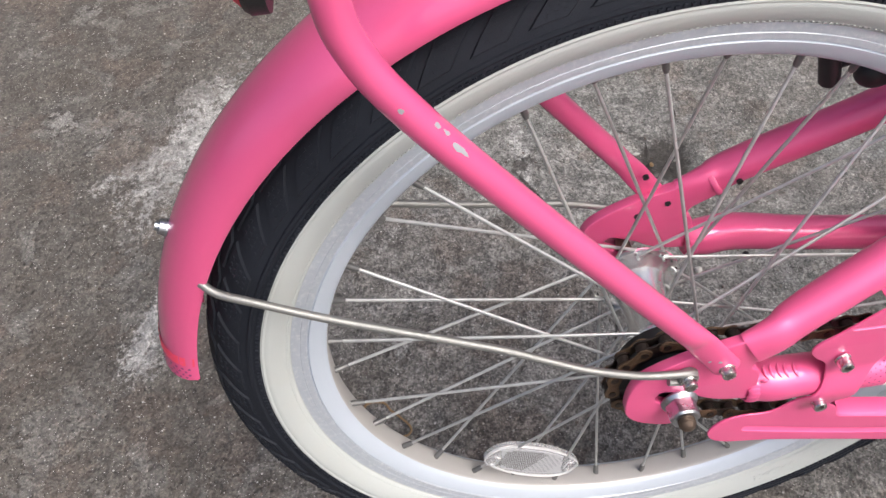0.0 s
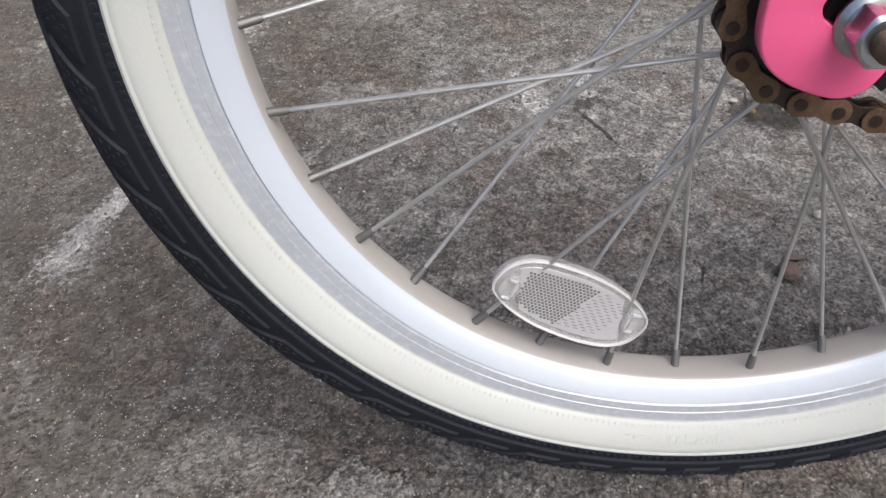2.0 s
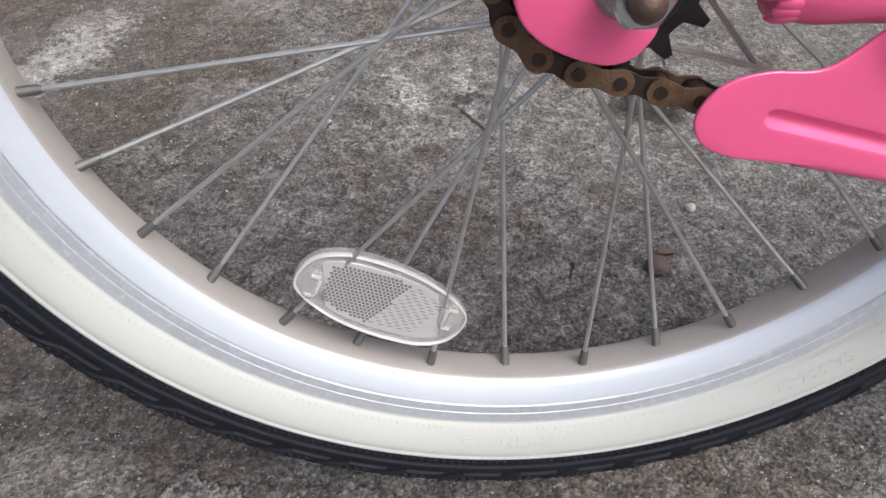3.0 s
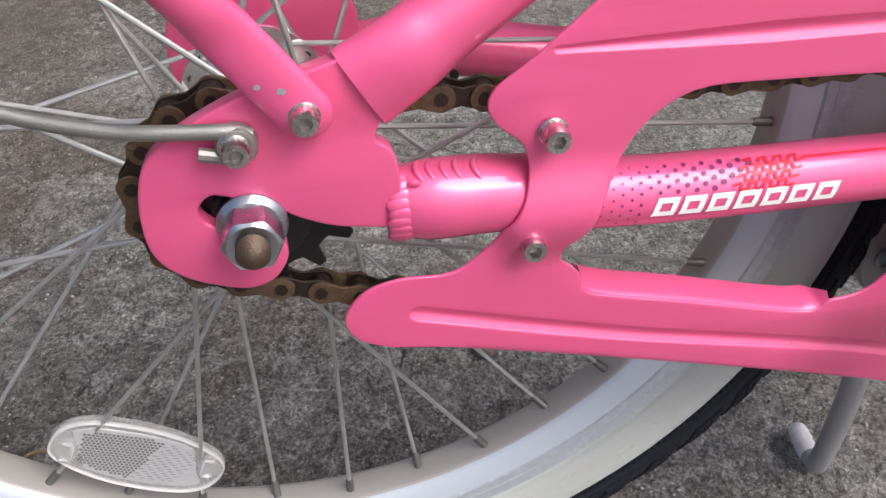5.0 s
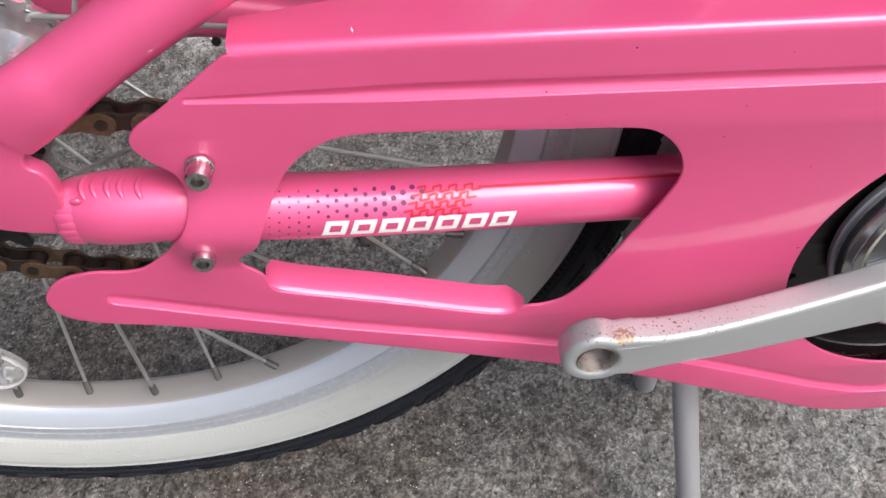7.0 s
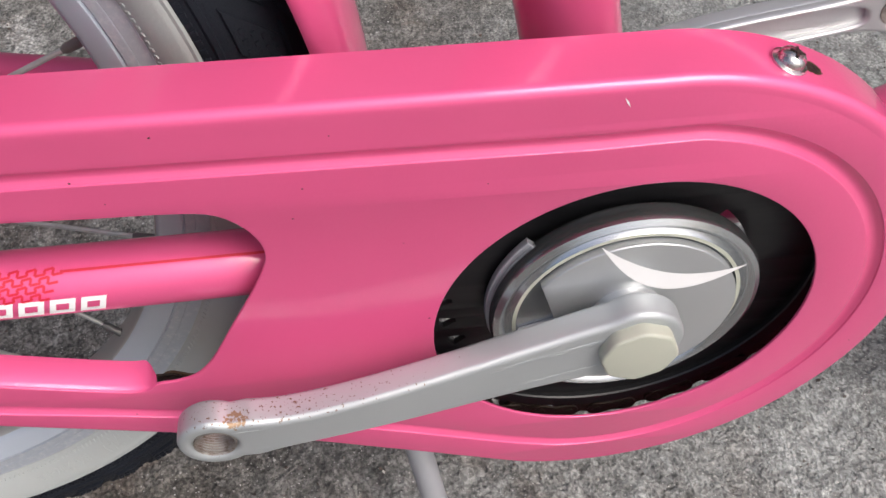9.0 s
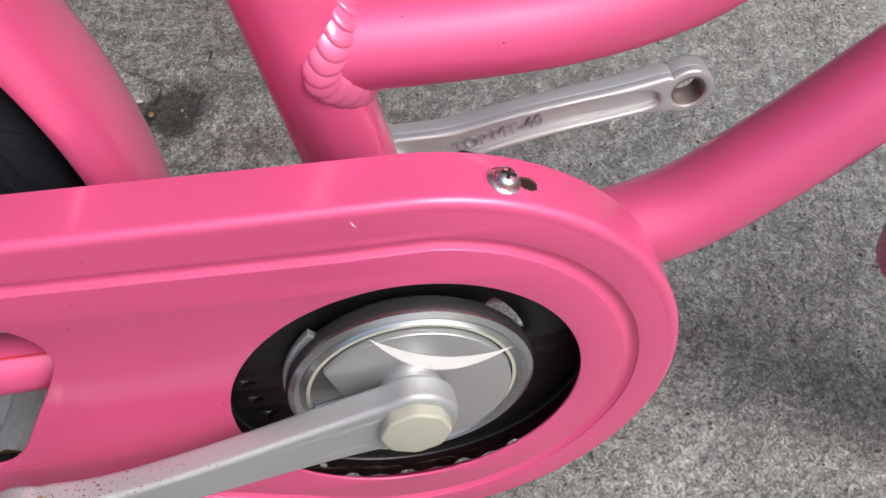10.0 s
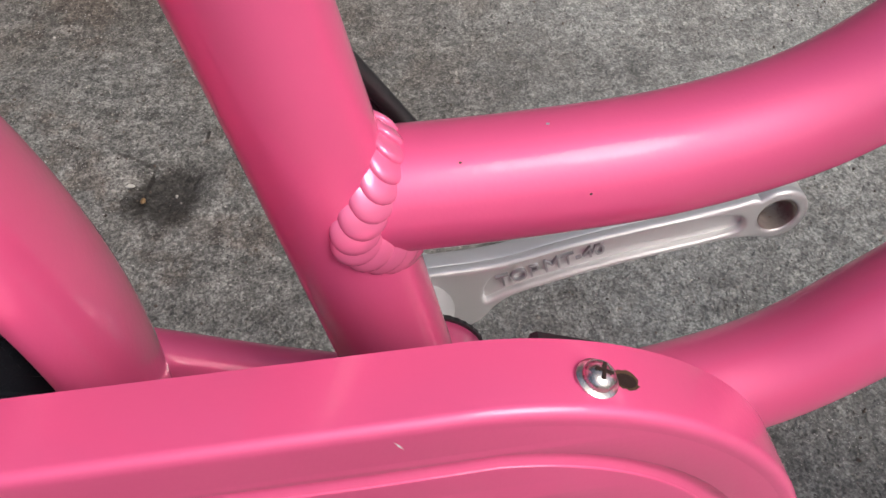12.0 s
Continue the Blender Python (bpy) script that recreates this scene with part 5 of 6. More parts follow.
def crank_outline(length, root, eye, waist):
    """Outline of a crank from its boss at the origin to its pedal eye at (length, 0)."""
    pts = arc(0, 0, root, 62, 298, 28)
    low = [(q.x, q.y) for q in spline([(root * 0.47, -root * 0.88, 0), (length * 0.24, -waist * 1.36, 0), (length * 0.5, -waist * 1.12, 0), (length * 0.8, -waist * 0.95, 0), (length - eye * 0.75, -eye * 0.9, 0)], 6)]
    tip = arc(length, 0, eye, -125, 125, 28)
    return pts + low[1:-1] + tip + [(x, -y) for x, y in low[1:-1][::-1]]


def build_crank(name, mat, target, y_root, y_eye, sign, label, bow, waist=0.0092):
    ex, ez = target
    d = Vector((ex - BBX, ez - CRZ))
    length = d.length
    ang = math.atan2(d.y, d.x)
    bm = bmesh.new()
    hole = [(length + 0.0070 * math.cos(a), 0.0070 * math.sin(a)) for a in (2 * math.pi * k / 32 for k in range(32))]
    add_plate(bm, [crank_outline(length, 0.0170, 0.0125, waist), hole], 0, 0.0112, 0.0024, 4)
    long_edges = [e for e in bm.edges if e.calc_length() > 0.02]
    bmesh.ops.subdivide_edges(bm, edges=long_edges, cuts=5)
    bmesh.ops.triangulate(bm, faces=bm.faces)
    for v in bm.verts:
        u = v.co.x / length
        t = max(0.0, min(1.0, u))
        side = y_root + (y_eye - y_root) * (t * t * (3 - 2 * t))
        w = v.co.z + bow * 4 * t * (1 - t)
        y = side + v.co.y * sign
        v.co = (BBX + v.co.x * math.cos(ang) - w * math.sin(ang), y, CRZ + v.co.x * math.sin(ang) + w * math.cos(ang))
    ob = part(name, bm, mat, bike, label, sharp=38)
    # thread in the pedal eye
    bm = bmesh.new()
    prof = []
    for k in range(12):
        prof += [(0.0071, y_eye + sign * (0.0004 + k * 0.00098)), (0.0064, y_eye + sign * (0.0009 + k * 0.00098))]
    add_lathe(bm, prof, 32, (ex, 0, ez))
    part("pedal_thread", bm, THREAD, ob, "rusty pedal thread")
    return ob, ang, length


THREAD = material("rusty_thread", (0.42, 0.39, 0.36), rough=0.4, metal=0.8, vary=0.4, scale=200, second=(0.16, 0.08, 0.04), second_scale=160, second_amount=0.9)
crank, ang, length = build_crank("crank", CRANK, (0.2085, -0.0520), -0.0790, -0.0920, 1, "silver painted crank arm without pedal, rust flecked at its eye", 0.0035)
bm = bmesh.new()
add_disc_stack(bm, (BBX, 0, CRZ), [(0.0130, -0.055), (0.0130, -0.0770)], 48)
part("boss", bm, SILVER, crank, "silver crank boss")
bm = bmesh.new()
oct8 = [(BBX + 0.0132 * math.cos(a) * s, CRZ + 0.0132 * math.sin(a) * s) for a, s in ((2 * math.pi * k / 32, 1.0 + 0.028 * math.cos(8 * 2 * math.pi * k / 32)) for k in range(32))]
add_plate(bm, [oct8], -0.0843, 0.0060, 0.0012, 3)
part("dust_cap", bm, CAP, crank, "cream plastic dust cap")
CAST_ALLOY = material("cast_crank_alloy", (0.70, 0.72, 0.73), rough=0.36, metal=0.55, vary=0.05, scale=60, bump=0.1, bump_scale=2000)


def build_far_crank():
    d = Vector((0.4990 - BBX, -0.0060 - BBZ))
    c, s = d.normalized()

    def place(pts):
        return [(BBX + u * c - w * s, BBZ + u * s + w * c) for u, w in pts]
    eye = d.length
    low = [(q.x, q.y) for q in spline([(0.142, -0.0100, 0), (0.131, -0.0076, 0), (0.118, -0.0062, 0), (0.0995, -0.0052, 0), (0.0693, -0.0046, 0), (0.0463, -0.0056, 0), (0.0365, -0.0088, 0), (0.0275, -0.0160, 0), (0.014, -0.0195, 0), (0.0, -0.0203, 0)], 4)]
    high = [(q.x, q.y) for q in spline([(0.0, 0.0203, 0), (0.016, 0.0185, 0), (0.030, 0.0156, 0), (0.0445, 0.0138, 0), (0.0712, 0.0138, 0), (0.0934, 0.0128, 0), (0.116, 0.0112, 0), (0.130, 0.0108, 0), (0.142, 0.0108, 0)], 4)]
    outline = high[::-1] + arc(0, 0, 0.0203, 94, 266, 24) + low[::-1][1:-1] + arc(eye, -0.0012, 0.0125, -128, 122, 30)
    hole = circle(eye, -0.0012, 0.0078, 32)
    channel = smooth_loop([(0.134, 0.0048), (0.118, 0.0082), (0.093, 0.0102), (0.0712, 0.0114), (0.0545, 0.0114), (0.0445, 0.0106), (0.037, 0.0076), (0.0325, 0.0010), (0.0325, -0.0052), (0.0400, -0.0034), (0.0545, -0.0018), (0.0848, -0.0014), (0.1146, -0.0032), (0.1325, -0.0036), (0.137, -0.0005)], 4)
    bm = bmesh.new()
    add_plate(bm, [place(outline), place(hole)], 0.0606, 0.0095, 0.0020, 3)
    ob = part("crank", bm, CAST_ALLOY, bike, "silver alloy crank arm with recessed channel, without pedal", sharp=38)
    bm = bmesh.new()
    add_plate(bm, [place(outline), place(hole), place(channel)], 0.0572, 0.0055, 0.0019, 4)
    part("channel_rail", bm, CAST_ALLOY, ob, "raised edges of the crank channel")
    bm = bmesh.new()
    prof = []
    for k in range(12):
        prof += [(0.0079, 0.0580 + k * 0.00098), (0.0071, 0.0585 + k * 0.00098)]
    (ex, ez), = place([(eye, -0.0012)])
    add_lathe(bm, prof, 32, (ex, 0, ez))
    part("pedal_thread", bm, THREAD, ob, "rusty pedal thread")
    bm = bmesh.new()
    add_disc_stack(bm, (BBX, 0, BBZ), [(0.0150, 0.041), (0.0172, 0.048), (0.0200, 0.058), (0.0200, 0.074)], 40)
    part("boss", bm, CAST_ALLOY, ob, "flared silver crank boss")
    for word, u in (("TOP", 0.0470), ("MT-40", 0.0700)):
        bm = text_mesh(word, 0.0086, 0.0009)
        for v in bm.verts:
            (x, z), = place([(u + v.co.x * 1.08, 0.0026 + 0.08 * (u + v.co.x - 0.0465) + v.co.y)])
            v.co = (x, 0.0600 - v.co.z, z)
        # duller alloy puts the letters' shading into their colour
        part("raised_lettering", bm, ALLOY_DULL, ob, "raised cast lettering, darkened in colour for its shading")


build_far_crank()

# -- chain and sprocket --
def build_sprocket():
    bm = bmesh.new()
    teeth = []
    n = 16
    for k in range(n):
        for u, r in ((0.0, 0.0286), (0.22, 0.0290), (0.40, 0.0350), (0.60, 0.0350), (0.78, 0.0290)):
            a = 2 * math.pi * (k + u) / n
            teeth.append((SPX + r * math.cos(a), AZ + r * math.sin(a)))
    add_plate(bm, [teeth], -0.0484, 0.0026, 0.0004, 1)
    add_disc_stack(bm, (SPX, 0, AZ), [(0.022, -0.0300), (0.022, -0.0500), (0.0205, -0.0560), (0.0195, -0.0575), (0.010, -0.0575), (0.010, -0.0600)], 40)
    return part("sprocket", bm, BLACK, bike, "black oily freewheel sprocket")


build_sprocket()


def chain_line():
    """Pitch points round both wheels, evenly spaced at half an inch."""
    r1, r2 = 0.0322, 0.0849
    c1, c2 = Vector((SPX, AZ)), Vector((BBX, BBZ))
    d = c2 - c1
    base = math.atan2(d.y, d.x)
    off = math.acos((r1 - r2) / d.length)
    path = []
    a_top, a_bot = base + off, base - off
    for k in range(61):
        a = a_top + (2 * math.pi - 2 * off) * k / 60
        path.append(c1 + r1 * Vector((math.cos(a), math.sin(a))))
    for k in range(121):
        a = a_bot + 2 * off * k / 120
        path.append(c2 + r2 * Vector((math.cos(a), math.sin(a))))
    # the upper run hangs slack
    first, last = path[0], path[-1]
    path += [last.lerp(first, k / 24) - Vector((0, 0.0142 * 4 * (k / 24) * (1 - k / 24))) for k in range(1, 25)]
    total = sum((b - a).length for a, b in zip(path, path[1:]))
    count = 2 * round(total / 0.0127 / 2)
    step = total / count
    out, s, i = [], 0.0, 0
    for k in range(count):
        want = (k + PHASE) * step
        while s + (path[i + 1] - path[i]).length < want:
            s += (path[i + 1] - path[i]).length
            i += 1
        t = (want - s) / max(1e-9, (path[i + 1] - path[i]).length)
        out.append(path[i].lerp(path[i + 1], t))
    return out


CHAIN_Y, PHASE = -0.0470, 0.359
pins = chain_line()
bm = bmesh.new()
for q in pins:
    add_disc_stack(bm, (q.x, CHAIN_Y, q.y), [(0.0021, -0.0047), (0.0021, 0.0047)], 12)
    add_disc_stack(bm, (q.x, CHAIN_Y, q.y), [(0.0038, -0.0018), (0.0038, 0.0018)], 12)
chain = part("chain", bm, RUST_DARK, bike, "rusty brown roller chain")


def link_mesh(name, y, mat):
    bm = bmesh.new()
    L, r = 0.0127, 0.0043
    loop = arc(L / 2, 0, r, -112, 112, 10) + [(0, r * 0.66)] + arc(-L / 2, 0, r, 68, 292, 10) + [(0, -r * 0.66)]
    for s in (-1, 1):
        add_plate(bm, [loop], s * y - 0.0005, 0.0010, 0.0002, 1)
    me = bpy.data.meshes.new(name)
    bmesh.ops.recalc_face_normals(bm, faces=bm.faces)
    bm.to_mesh(me)
    bm.free()
    me.materials.append(mat)
    return me


outer_me, inner_me = link_mesh("outer_link", 0.0038, RUST), link_mesh("inner_link", 0.0026, RUST_DARK)
outer_dark, inner_dark = link_mesh("outer_link", 0.0038, RUST_DARK), link_mesh("inner_link", 0.0026, RUST_DARK)
for k, q in enumerate(pins):
    nxt = pins[(k + 1) % len(pins)]
    mid, d = (q + nxt) / 2, nxt - q
    ob = new("chain_link", (outer_me if k % 2 else inner_me) if mid.x < 0.24 else (outer_dark if k % 2 else inner_dark))
    ob.parent = chain
    ob.matrix_basis = Matrix.Translation((mid.x, CHAIN_Y, mid.y + HZ)) @ Matrix.Rotation(-math.atan2(d.y, d.x), 4, "Y")

# -- rear mudguard, its stay, and the carrier --
def build_mudguard(name, centre, a0, a1, edge, crown, half, label, flatter=1.0, thick=0.0012, seg=90):
    bm = bmesh.new()
    outer = []
    for k in range(17):
        u = -1 + 2 * k / 16
        y = half * math.sin(u * math.pi / 2)
        r = edge + (crown - edge) * math.cos(u * math.pi / 2) ** 0.9
        outer.append((r, y))
    inner_p = [(r - thick, y * 0.965) for r, y in outer[::-1]]
    add_lathe(bm, outer + inner_p, seg, centre, closed=True, a0=a0, a1=a1)
    # flatter section towards the front end
    for v in bm.verts:
        d = v.co - Vector(centre)
        r = math.hypot(d.x, d.z)
        if r > edge and flatter < 1:
            t = max(0.0, min(1.0, (math.degrees(math.atan2(d.z, d.x)) - 40) / 80))
            k = (edge + (r - edge) * (flatter + (1 - flatter) * t)) / r
            v.co = Vector(centre) + Vector((d.x * k, d.y, d.z * k))
    return part(name, bm, GLOSS_PINK, bike, label, sharp=50)


mud = build_mudguard("rear_mudguard", (0, 0, 0), -1.0, 172.5, 0.2590, 0.2790, 0.0275, "glossy pink rear mudguard with red tape at its end", 0.66)
bm = bmesh.new()
for k in range(12):
    u0, u1 = -1 + 2 * k / 12, -1 + 2 * (k + 1) / 12
    quad = []
    for u, a in ((u0, 168.4), (u1, 168.4), (u1, 169.9), (u0, 169.9)):
        y = 0.0275 * math.sin(u * math.pi / 2)
        r = 0.2590 + 0.0200 * max(0.0, math.cos(u * math.pi / 2)) ** 0.9 + 0.0004
        quad.append(bm.verts.new((r * math.cos(radians(a)), y, r * math.sin(radians(a)))))
    bm.faces.new(quad)
bmesh.ops.remove_doubles(bm, verts=bm.verts, dist=1e-5)
part("tape", bm, TAPE, mud, "faded red band on the mudguard end")
bm = bmesh.new()
for i in range(4):
    for j in range(17):
        u, a = -0.92 + 0.11 * (j + 0.5 * (i % 2)), 170.45 + 0.55 * i
        loopv = []
        for k in range(8):
            uu, aa = u + 0.022 * math.cos(k * math.pi / 4), a + 0.17 * math.sin(k * math.pi / 4)
            r = 0.2590 + 0.0200 * max(0.0, math.cos(uu * math.pi / 2)) ** 0.9 + 0.0004
            loopv.append(bm.verts.new((r * math.cos(radians(aa)), 0.0275 * math.sin(uu * math.pi / 2), r * math.sin(radians(aa)))))
        bm.faces.new(loopv)
part("decal", bm, PURPLE, mud, "purple halftone dots at the mudguard end")
bm = bmesh.new()
rod = spline([(0.0015, -0.0675, 0.0350), (-0.0025, -0.0680, 0.0367), (-0.0095, -0.0682, 0.0374), (-0.0227, -0.0675, 0.0383), (-0.0332, -0.0657, 0.0390), (-0.0547, -0.0619, 0.0434), (-0.0765, -0.0580, 0.0519), (-0.0980, -0.0542, 0.0606), (-0.1400, -0.0468, 0.0734), (-0.1815, -0.0394, 0.0858), (-0.215, -0.0335, 0.0985), (-0.2300, -0.0295, 0.1030), (-0.2375, -0.0255, 0.1080)], 6)
add_tube(bm, rod, 0.0022, 12)
add_lathe(bm, [(0.0030, -0.0026), (0.0050, -0.0026), (0.0055, -0.0018), (0.0055, 0.0022), (0.0030, 0.0022)], 28, (-0.0024, -0.0676, 0.0328), closed=True)
add_tube(bm, [(-0.003, -0.0680, 0.0290), (-0.0075, -0.0680, 0.0298), (-0.0125, -0.0682, 0.0312)], 0.0020, 10)
part("stay_rod", bm, STEEL_DULL, mud, "dull galvanised stay rod with looped eye")
bm = bmesh.new()
add_tube(bm, spline([(0.0031, 0.0580, 0.0300), (-0.0096, 0.0585, 0.0330), (-0.0405, 0.0580, 0.0430), (-0.069, 0.0565, 0.0490), (-0.110, 0.0490, 0.0640), (-0.160, 0.0420, 0.0810), (-0.215, 0.0330, 0.0995), (-0.2375, 0.0260, 0.1085)], 6), 0.0022, 12)
part("stay_rod", bm, STEEL_DULL, mud, "dull galvanised stay rod on the far side")
bm = bmesh.new()
bolt(bm, -0.0026, -0.0700, 0.0328, 0.0037, 0.0048)
part("bolt", bm, [CHROME, SOCKET], mud, "socket head bolt")
bm = bmesh.new()
d = Vector((math.cos(radians(154.0)), 0, math.sin(radians(154.0))))
turn = d.to_track_quat("Z", "Y").to_matrix().to_4x4()
add_disc_stack(bm, (0, 0, 0), [(0.0048, 0.0), (0.0048, 0.0010), (0.0040, 0.0012), (0.0040, 0.0040), (0.0036, 0.0044), (0.0025, 0.0045), (0.0024, 0.0062)], 18, "z")
bm.transform(Matrix.Translation(d * 0.2788) @ turn)
part("bolt", bm, ZINC, mud, "short bolt with dull nut")

for side in (-1, 1):
    ys = 0.0690 if side < 0 else 0.056
    pts = spline([(0.0158, side * ys, 0.0404), (0.0045, side * ys, 0.0565), (-0.0090, side * ys, 0.0745), (-0.0460, side * ys, 0.1200), (-0.0970, side * ys, 0.1840), (-0.1310, side * ys, 0.2290), (-0.1470, side * ys, 0.2560), (-0.1530, side * ys, 0.2800), (-0.1535, side * ys, 0.3300)], 6)
    flat = [(0.40 + 0.60 * max(0, min(1, (i - 9) / 3)), 1.12 - 0.12 * max(0, min(1, (i - 9) / 3))) for i in range(len(pts))]
    bm = bmesh.new()
    add_tube(bm, pts, 0.0068, 28, flat=flat)
    add_ball(bm, pts[0], (0.0078, 0.0027, 0.0078), None, 3)
    ob = part("carrier_leg", bm, PINK, bike, "pink carrier leg tube, chipped paint, flattened at its bolted end")
    if side < 0:
        bm2 = bmesh.new()
        bolt(bm2, 0.0158, -0.0706, 0.0404, 0.0038, 0.0052)
        part("bolt", bm2, [CHROME, SOCKET], ob, "knurled socket head bolt")
        rnd = random.Random(2)
        bend_at = sum((q - p).length for p, q in zip(pts[:25], pts[1:25]))
        for ahead, ang, half_l, half_w in ((0.0440, 52, 0.0018, 0.0009), (0.0488, 49, 0.0020, 0.0010), (0.0352, 40, 0.0046, 0.0014), (0.0646, 8, 0.0013, 0.0010)):
            bm2 = bmesh.new()
            ring = blob_loop(0.0, 0.0, half_l, math.degrees(half_w / 0.0068), 13)
            wrap_patch(bm2, pts, 0.0068, [(bend_at + ahead + u * w, ang + v * w) for (u, v), w in zip(ring, [rnd.uniform(0.62, 1.15) for k in ring])], 0.0003)
            part("chip", bm2, ALLOY_DULL, ob, "bare metal chip in the paint")
        for x, z, r in ((0.0052, 0.0500, 0.0010), (0.0108, 0.0483, 0.0012)):
            bm2 = bmesh.new()
            q = [bm2.verts.new((x + r * math.cos(k * 0.9) * rnd.uniform(0.5, 1.2), -ys - 0.0029, z + r * math.sin(k * 0.9) * rnd.uniform(0.5, 1.2))) for k in range(7)]
            bm2.faces.new(q)
            part("chip", bm2, ALLOY_DULL, ob, "bare metal chip in the paint")

# -- rear brake block on the far stay --
bm = bmesh.new()
add_tube(bm, [(0.0830, 0.0300, 0.1560), (0.0840, 0.0300, 0.1500), (0.0880, 0.0310, 0.1350)], [0.0050, 0.0056, 0.0056], 16)
add_tube(bm, [(0.0880, 0.0300, 0.1450), (0.0990, 0.0340, 0.1440)], 0.0022, 10)
part("brake_block", bm, BLACK_PLASTIC, bike, "black rubber brake block")
bm = bmesh.new()
add_ball(bm, (0.1150, 0.0360, 0.1330), (0.0110, 0.0080, 0.0090), None, 3)
part("brake_boss", bm, BLACK_PLASTIC, bike, "black brake boss on the far seat stay")

# -- cable --
bm = bmesh.new()
add_tube(bm, spline([(0.2960, 0.0170, 0.2200), (0.3140, 0.0210, 0.1450), (0.3310, 0.0220, 0.1135), (0.3448, 0.0220, 0.0920), (0.3530, 0.0190, 0.0815), (0.3640, 0.0080, 0.0740)], 6), 0.0027, 12)
add_tube(bm, spline([(0.2930, 0.0195, 0.2200), (0.3105, 0.0235, 0.1450), (0.3275, 0.0245, 0.1130), (0.3412, 0.0245, 0.0905), (0.3500, 0.0200, 0.0800), (0.3610, 0.0080, 0.0720)], 6), 0.0017, 12)
part("cable", bm, BLACK_PLASTIC, bike, "black brake cable behind the seat tube")

# -- centre stand --
bm = bmesh.new()
add_plate(bm, [smooth_loop([(0.240, -0.018), (0.285, -0.024), (0.292, -0.040), (0.280, -0.062), (0.258, -0.062), (0.244, -0.045)], 4)], -0.018, 0.036, 0.004, 3)
add_disc_stack(bm, (0.268, 0, -0.050), [(0.006, -0.026), (0.006, 0.026)], 20)
add_plate(bm, [smooth_loop([(0.2440, -0.056), (0.2760, -0.058), (0.2800, -0.080), (0.2780, -0.108), (0.2650, -0.116), (0.2470, -0.104), (0.2420, -0.078)], 4)], -0.004, 0.008, 0.0015, 2)
stand = part("centre_stand", bm, STAND, bike, "grey steel two-legged centre stand")
bm = bmesh.new()
add_plate(bm, [[(0.2550 + 0.0046 * math.cos(k * math.pi / 3 + 0.3), -0.0900 + 0.0046 * math.sin(k * math.pi / 3 + 0.3)) for k in range(6)]], -0.0100, 0.0062, 0.0008)
add_disc_stack(bm, (0.2550, 0, -0.0900), [(0.0062, -0.0052), (0.0062, -0.0040)], 24)
part("bolt", bm, ZINC, stand, "hex bolt of the stand bracket")
for side in (-1, 1):
    bm = bmesh.new()
    if side < 0:
        way = [(0.2630, -0.012, -0.058), (0.2700, -0.020, -0.110), (0.2800, -0.031, -0.170), (0.2920, -0.044, -0.238), (0.3020, -0.0550, -0.290), (0.3035, -0.0590, -0.3000), (0.3035, -0.0660, -0.3030)]
    else:
        way = [(0.2630, 0.012, -0.058), (0.2720, 0.0165, -0.105), (0.2810, 0.022, -0.154), (0.2884, 0.030, -0.2136), (0.2965, 0.043, -0.265), (0.3015, 0.0525, -0.2960), (0.3028, 0.0570, -0.3015), (0.3040, 0.0640, -0.3030)]
    add_tube(bm, spline(way, 6), 0.0064, 20)
    leg = part("stand_leg", bm, STAND, stand, "grey painted tube leg")
    bm = bmesh.new()
    add_tube(bm, spline([(0.3035, side * 0.0640, -0.3025), (0.3040, side * 0.0730, -0.3025), (0.3055, side * 0.0820, -0.3025), (0.3060, side * 0.0890, -0.3025)], 5), [0.0064, 0.0068, 0.0066, 0.0062, 0.0067, 0.0063, 0.0060, 0.0066, 0.0064, 0.0058, 0.0063, 0.0060, 0.0058, 0.0052, 0.0042, 0.0025], 16)
    part("stand_foot", bm, FOOT, leg, "worn white rubber foot")

# -- front wheel and fork --
FX, FZ = 0.876, -0.0600
front = wheel_rim("front_wheel", (FX, 0, FZ), "silver alloy front wheel")
tyre("tyre", (FX, 0, FZ), front, "black rubber tyre with slanted tread")
whitewall("whitewall", (FX, 0, FZ), front)
bm = bmesh.new()
add_lathe(bm, [(0.0, -0.045), (0.006, -0.045), (0.006, -0.03), (0.018, -0.028), (0.018, -0.025), (0.011, -0.02), (0.011, 0.02), (0.018, 0.025), (0.018, 0.028), (0.006, 0.03), (0.006, 0.045), (0.0, 0.045)], 40, (FX, 0, FZ))
part("hub", bm, HUB, front, "polished alloy front hub")
for k in range(36):
    a = radians(10 * k)
    side = 1 if k % 2 else -1
    b = a + radians(50 if k % 4 < 2 else -50)
    bm = bmesh.new()
    add_tube(bm, [(FX + 0.189 * math.cos(a), 0, FZ + 0.189 * math.sin(a)), (FX + 0.016 * math.cos(b), side * 0.0265, FZ + 0.016 * math.sin(b))], 0.00098, 6)
    part("spoke", bm, STEEL, front)
fmud = build_mudguard("front_mudguard", (FX, 0, FZ), 60.0, 187.0, 0.2590, 0.2755, 0.0290, "glossy pink front mudguard with purple dots")
bm = bmesh.new()
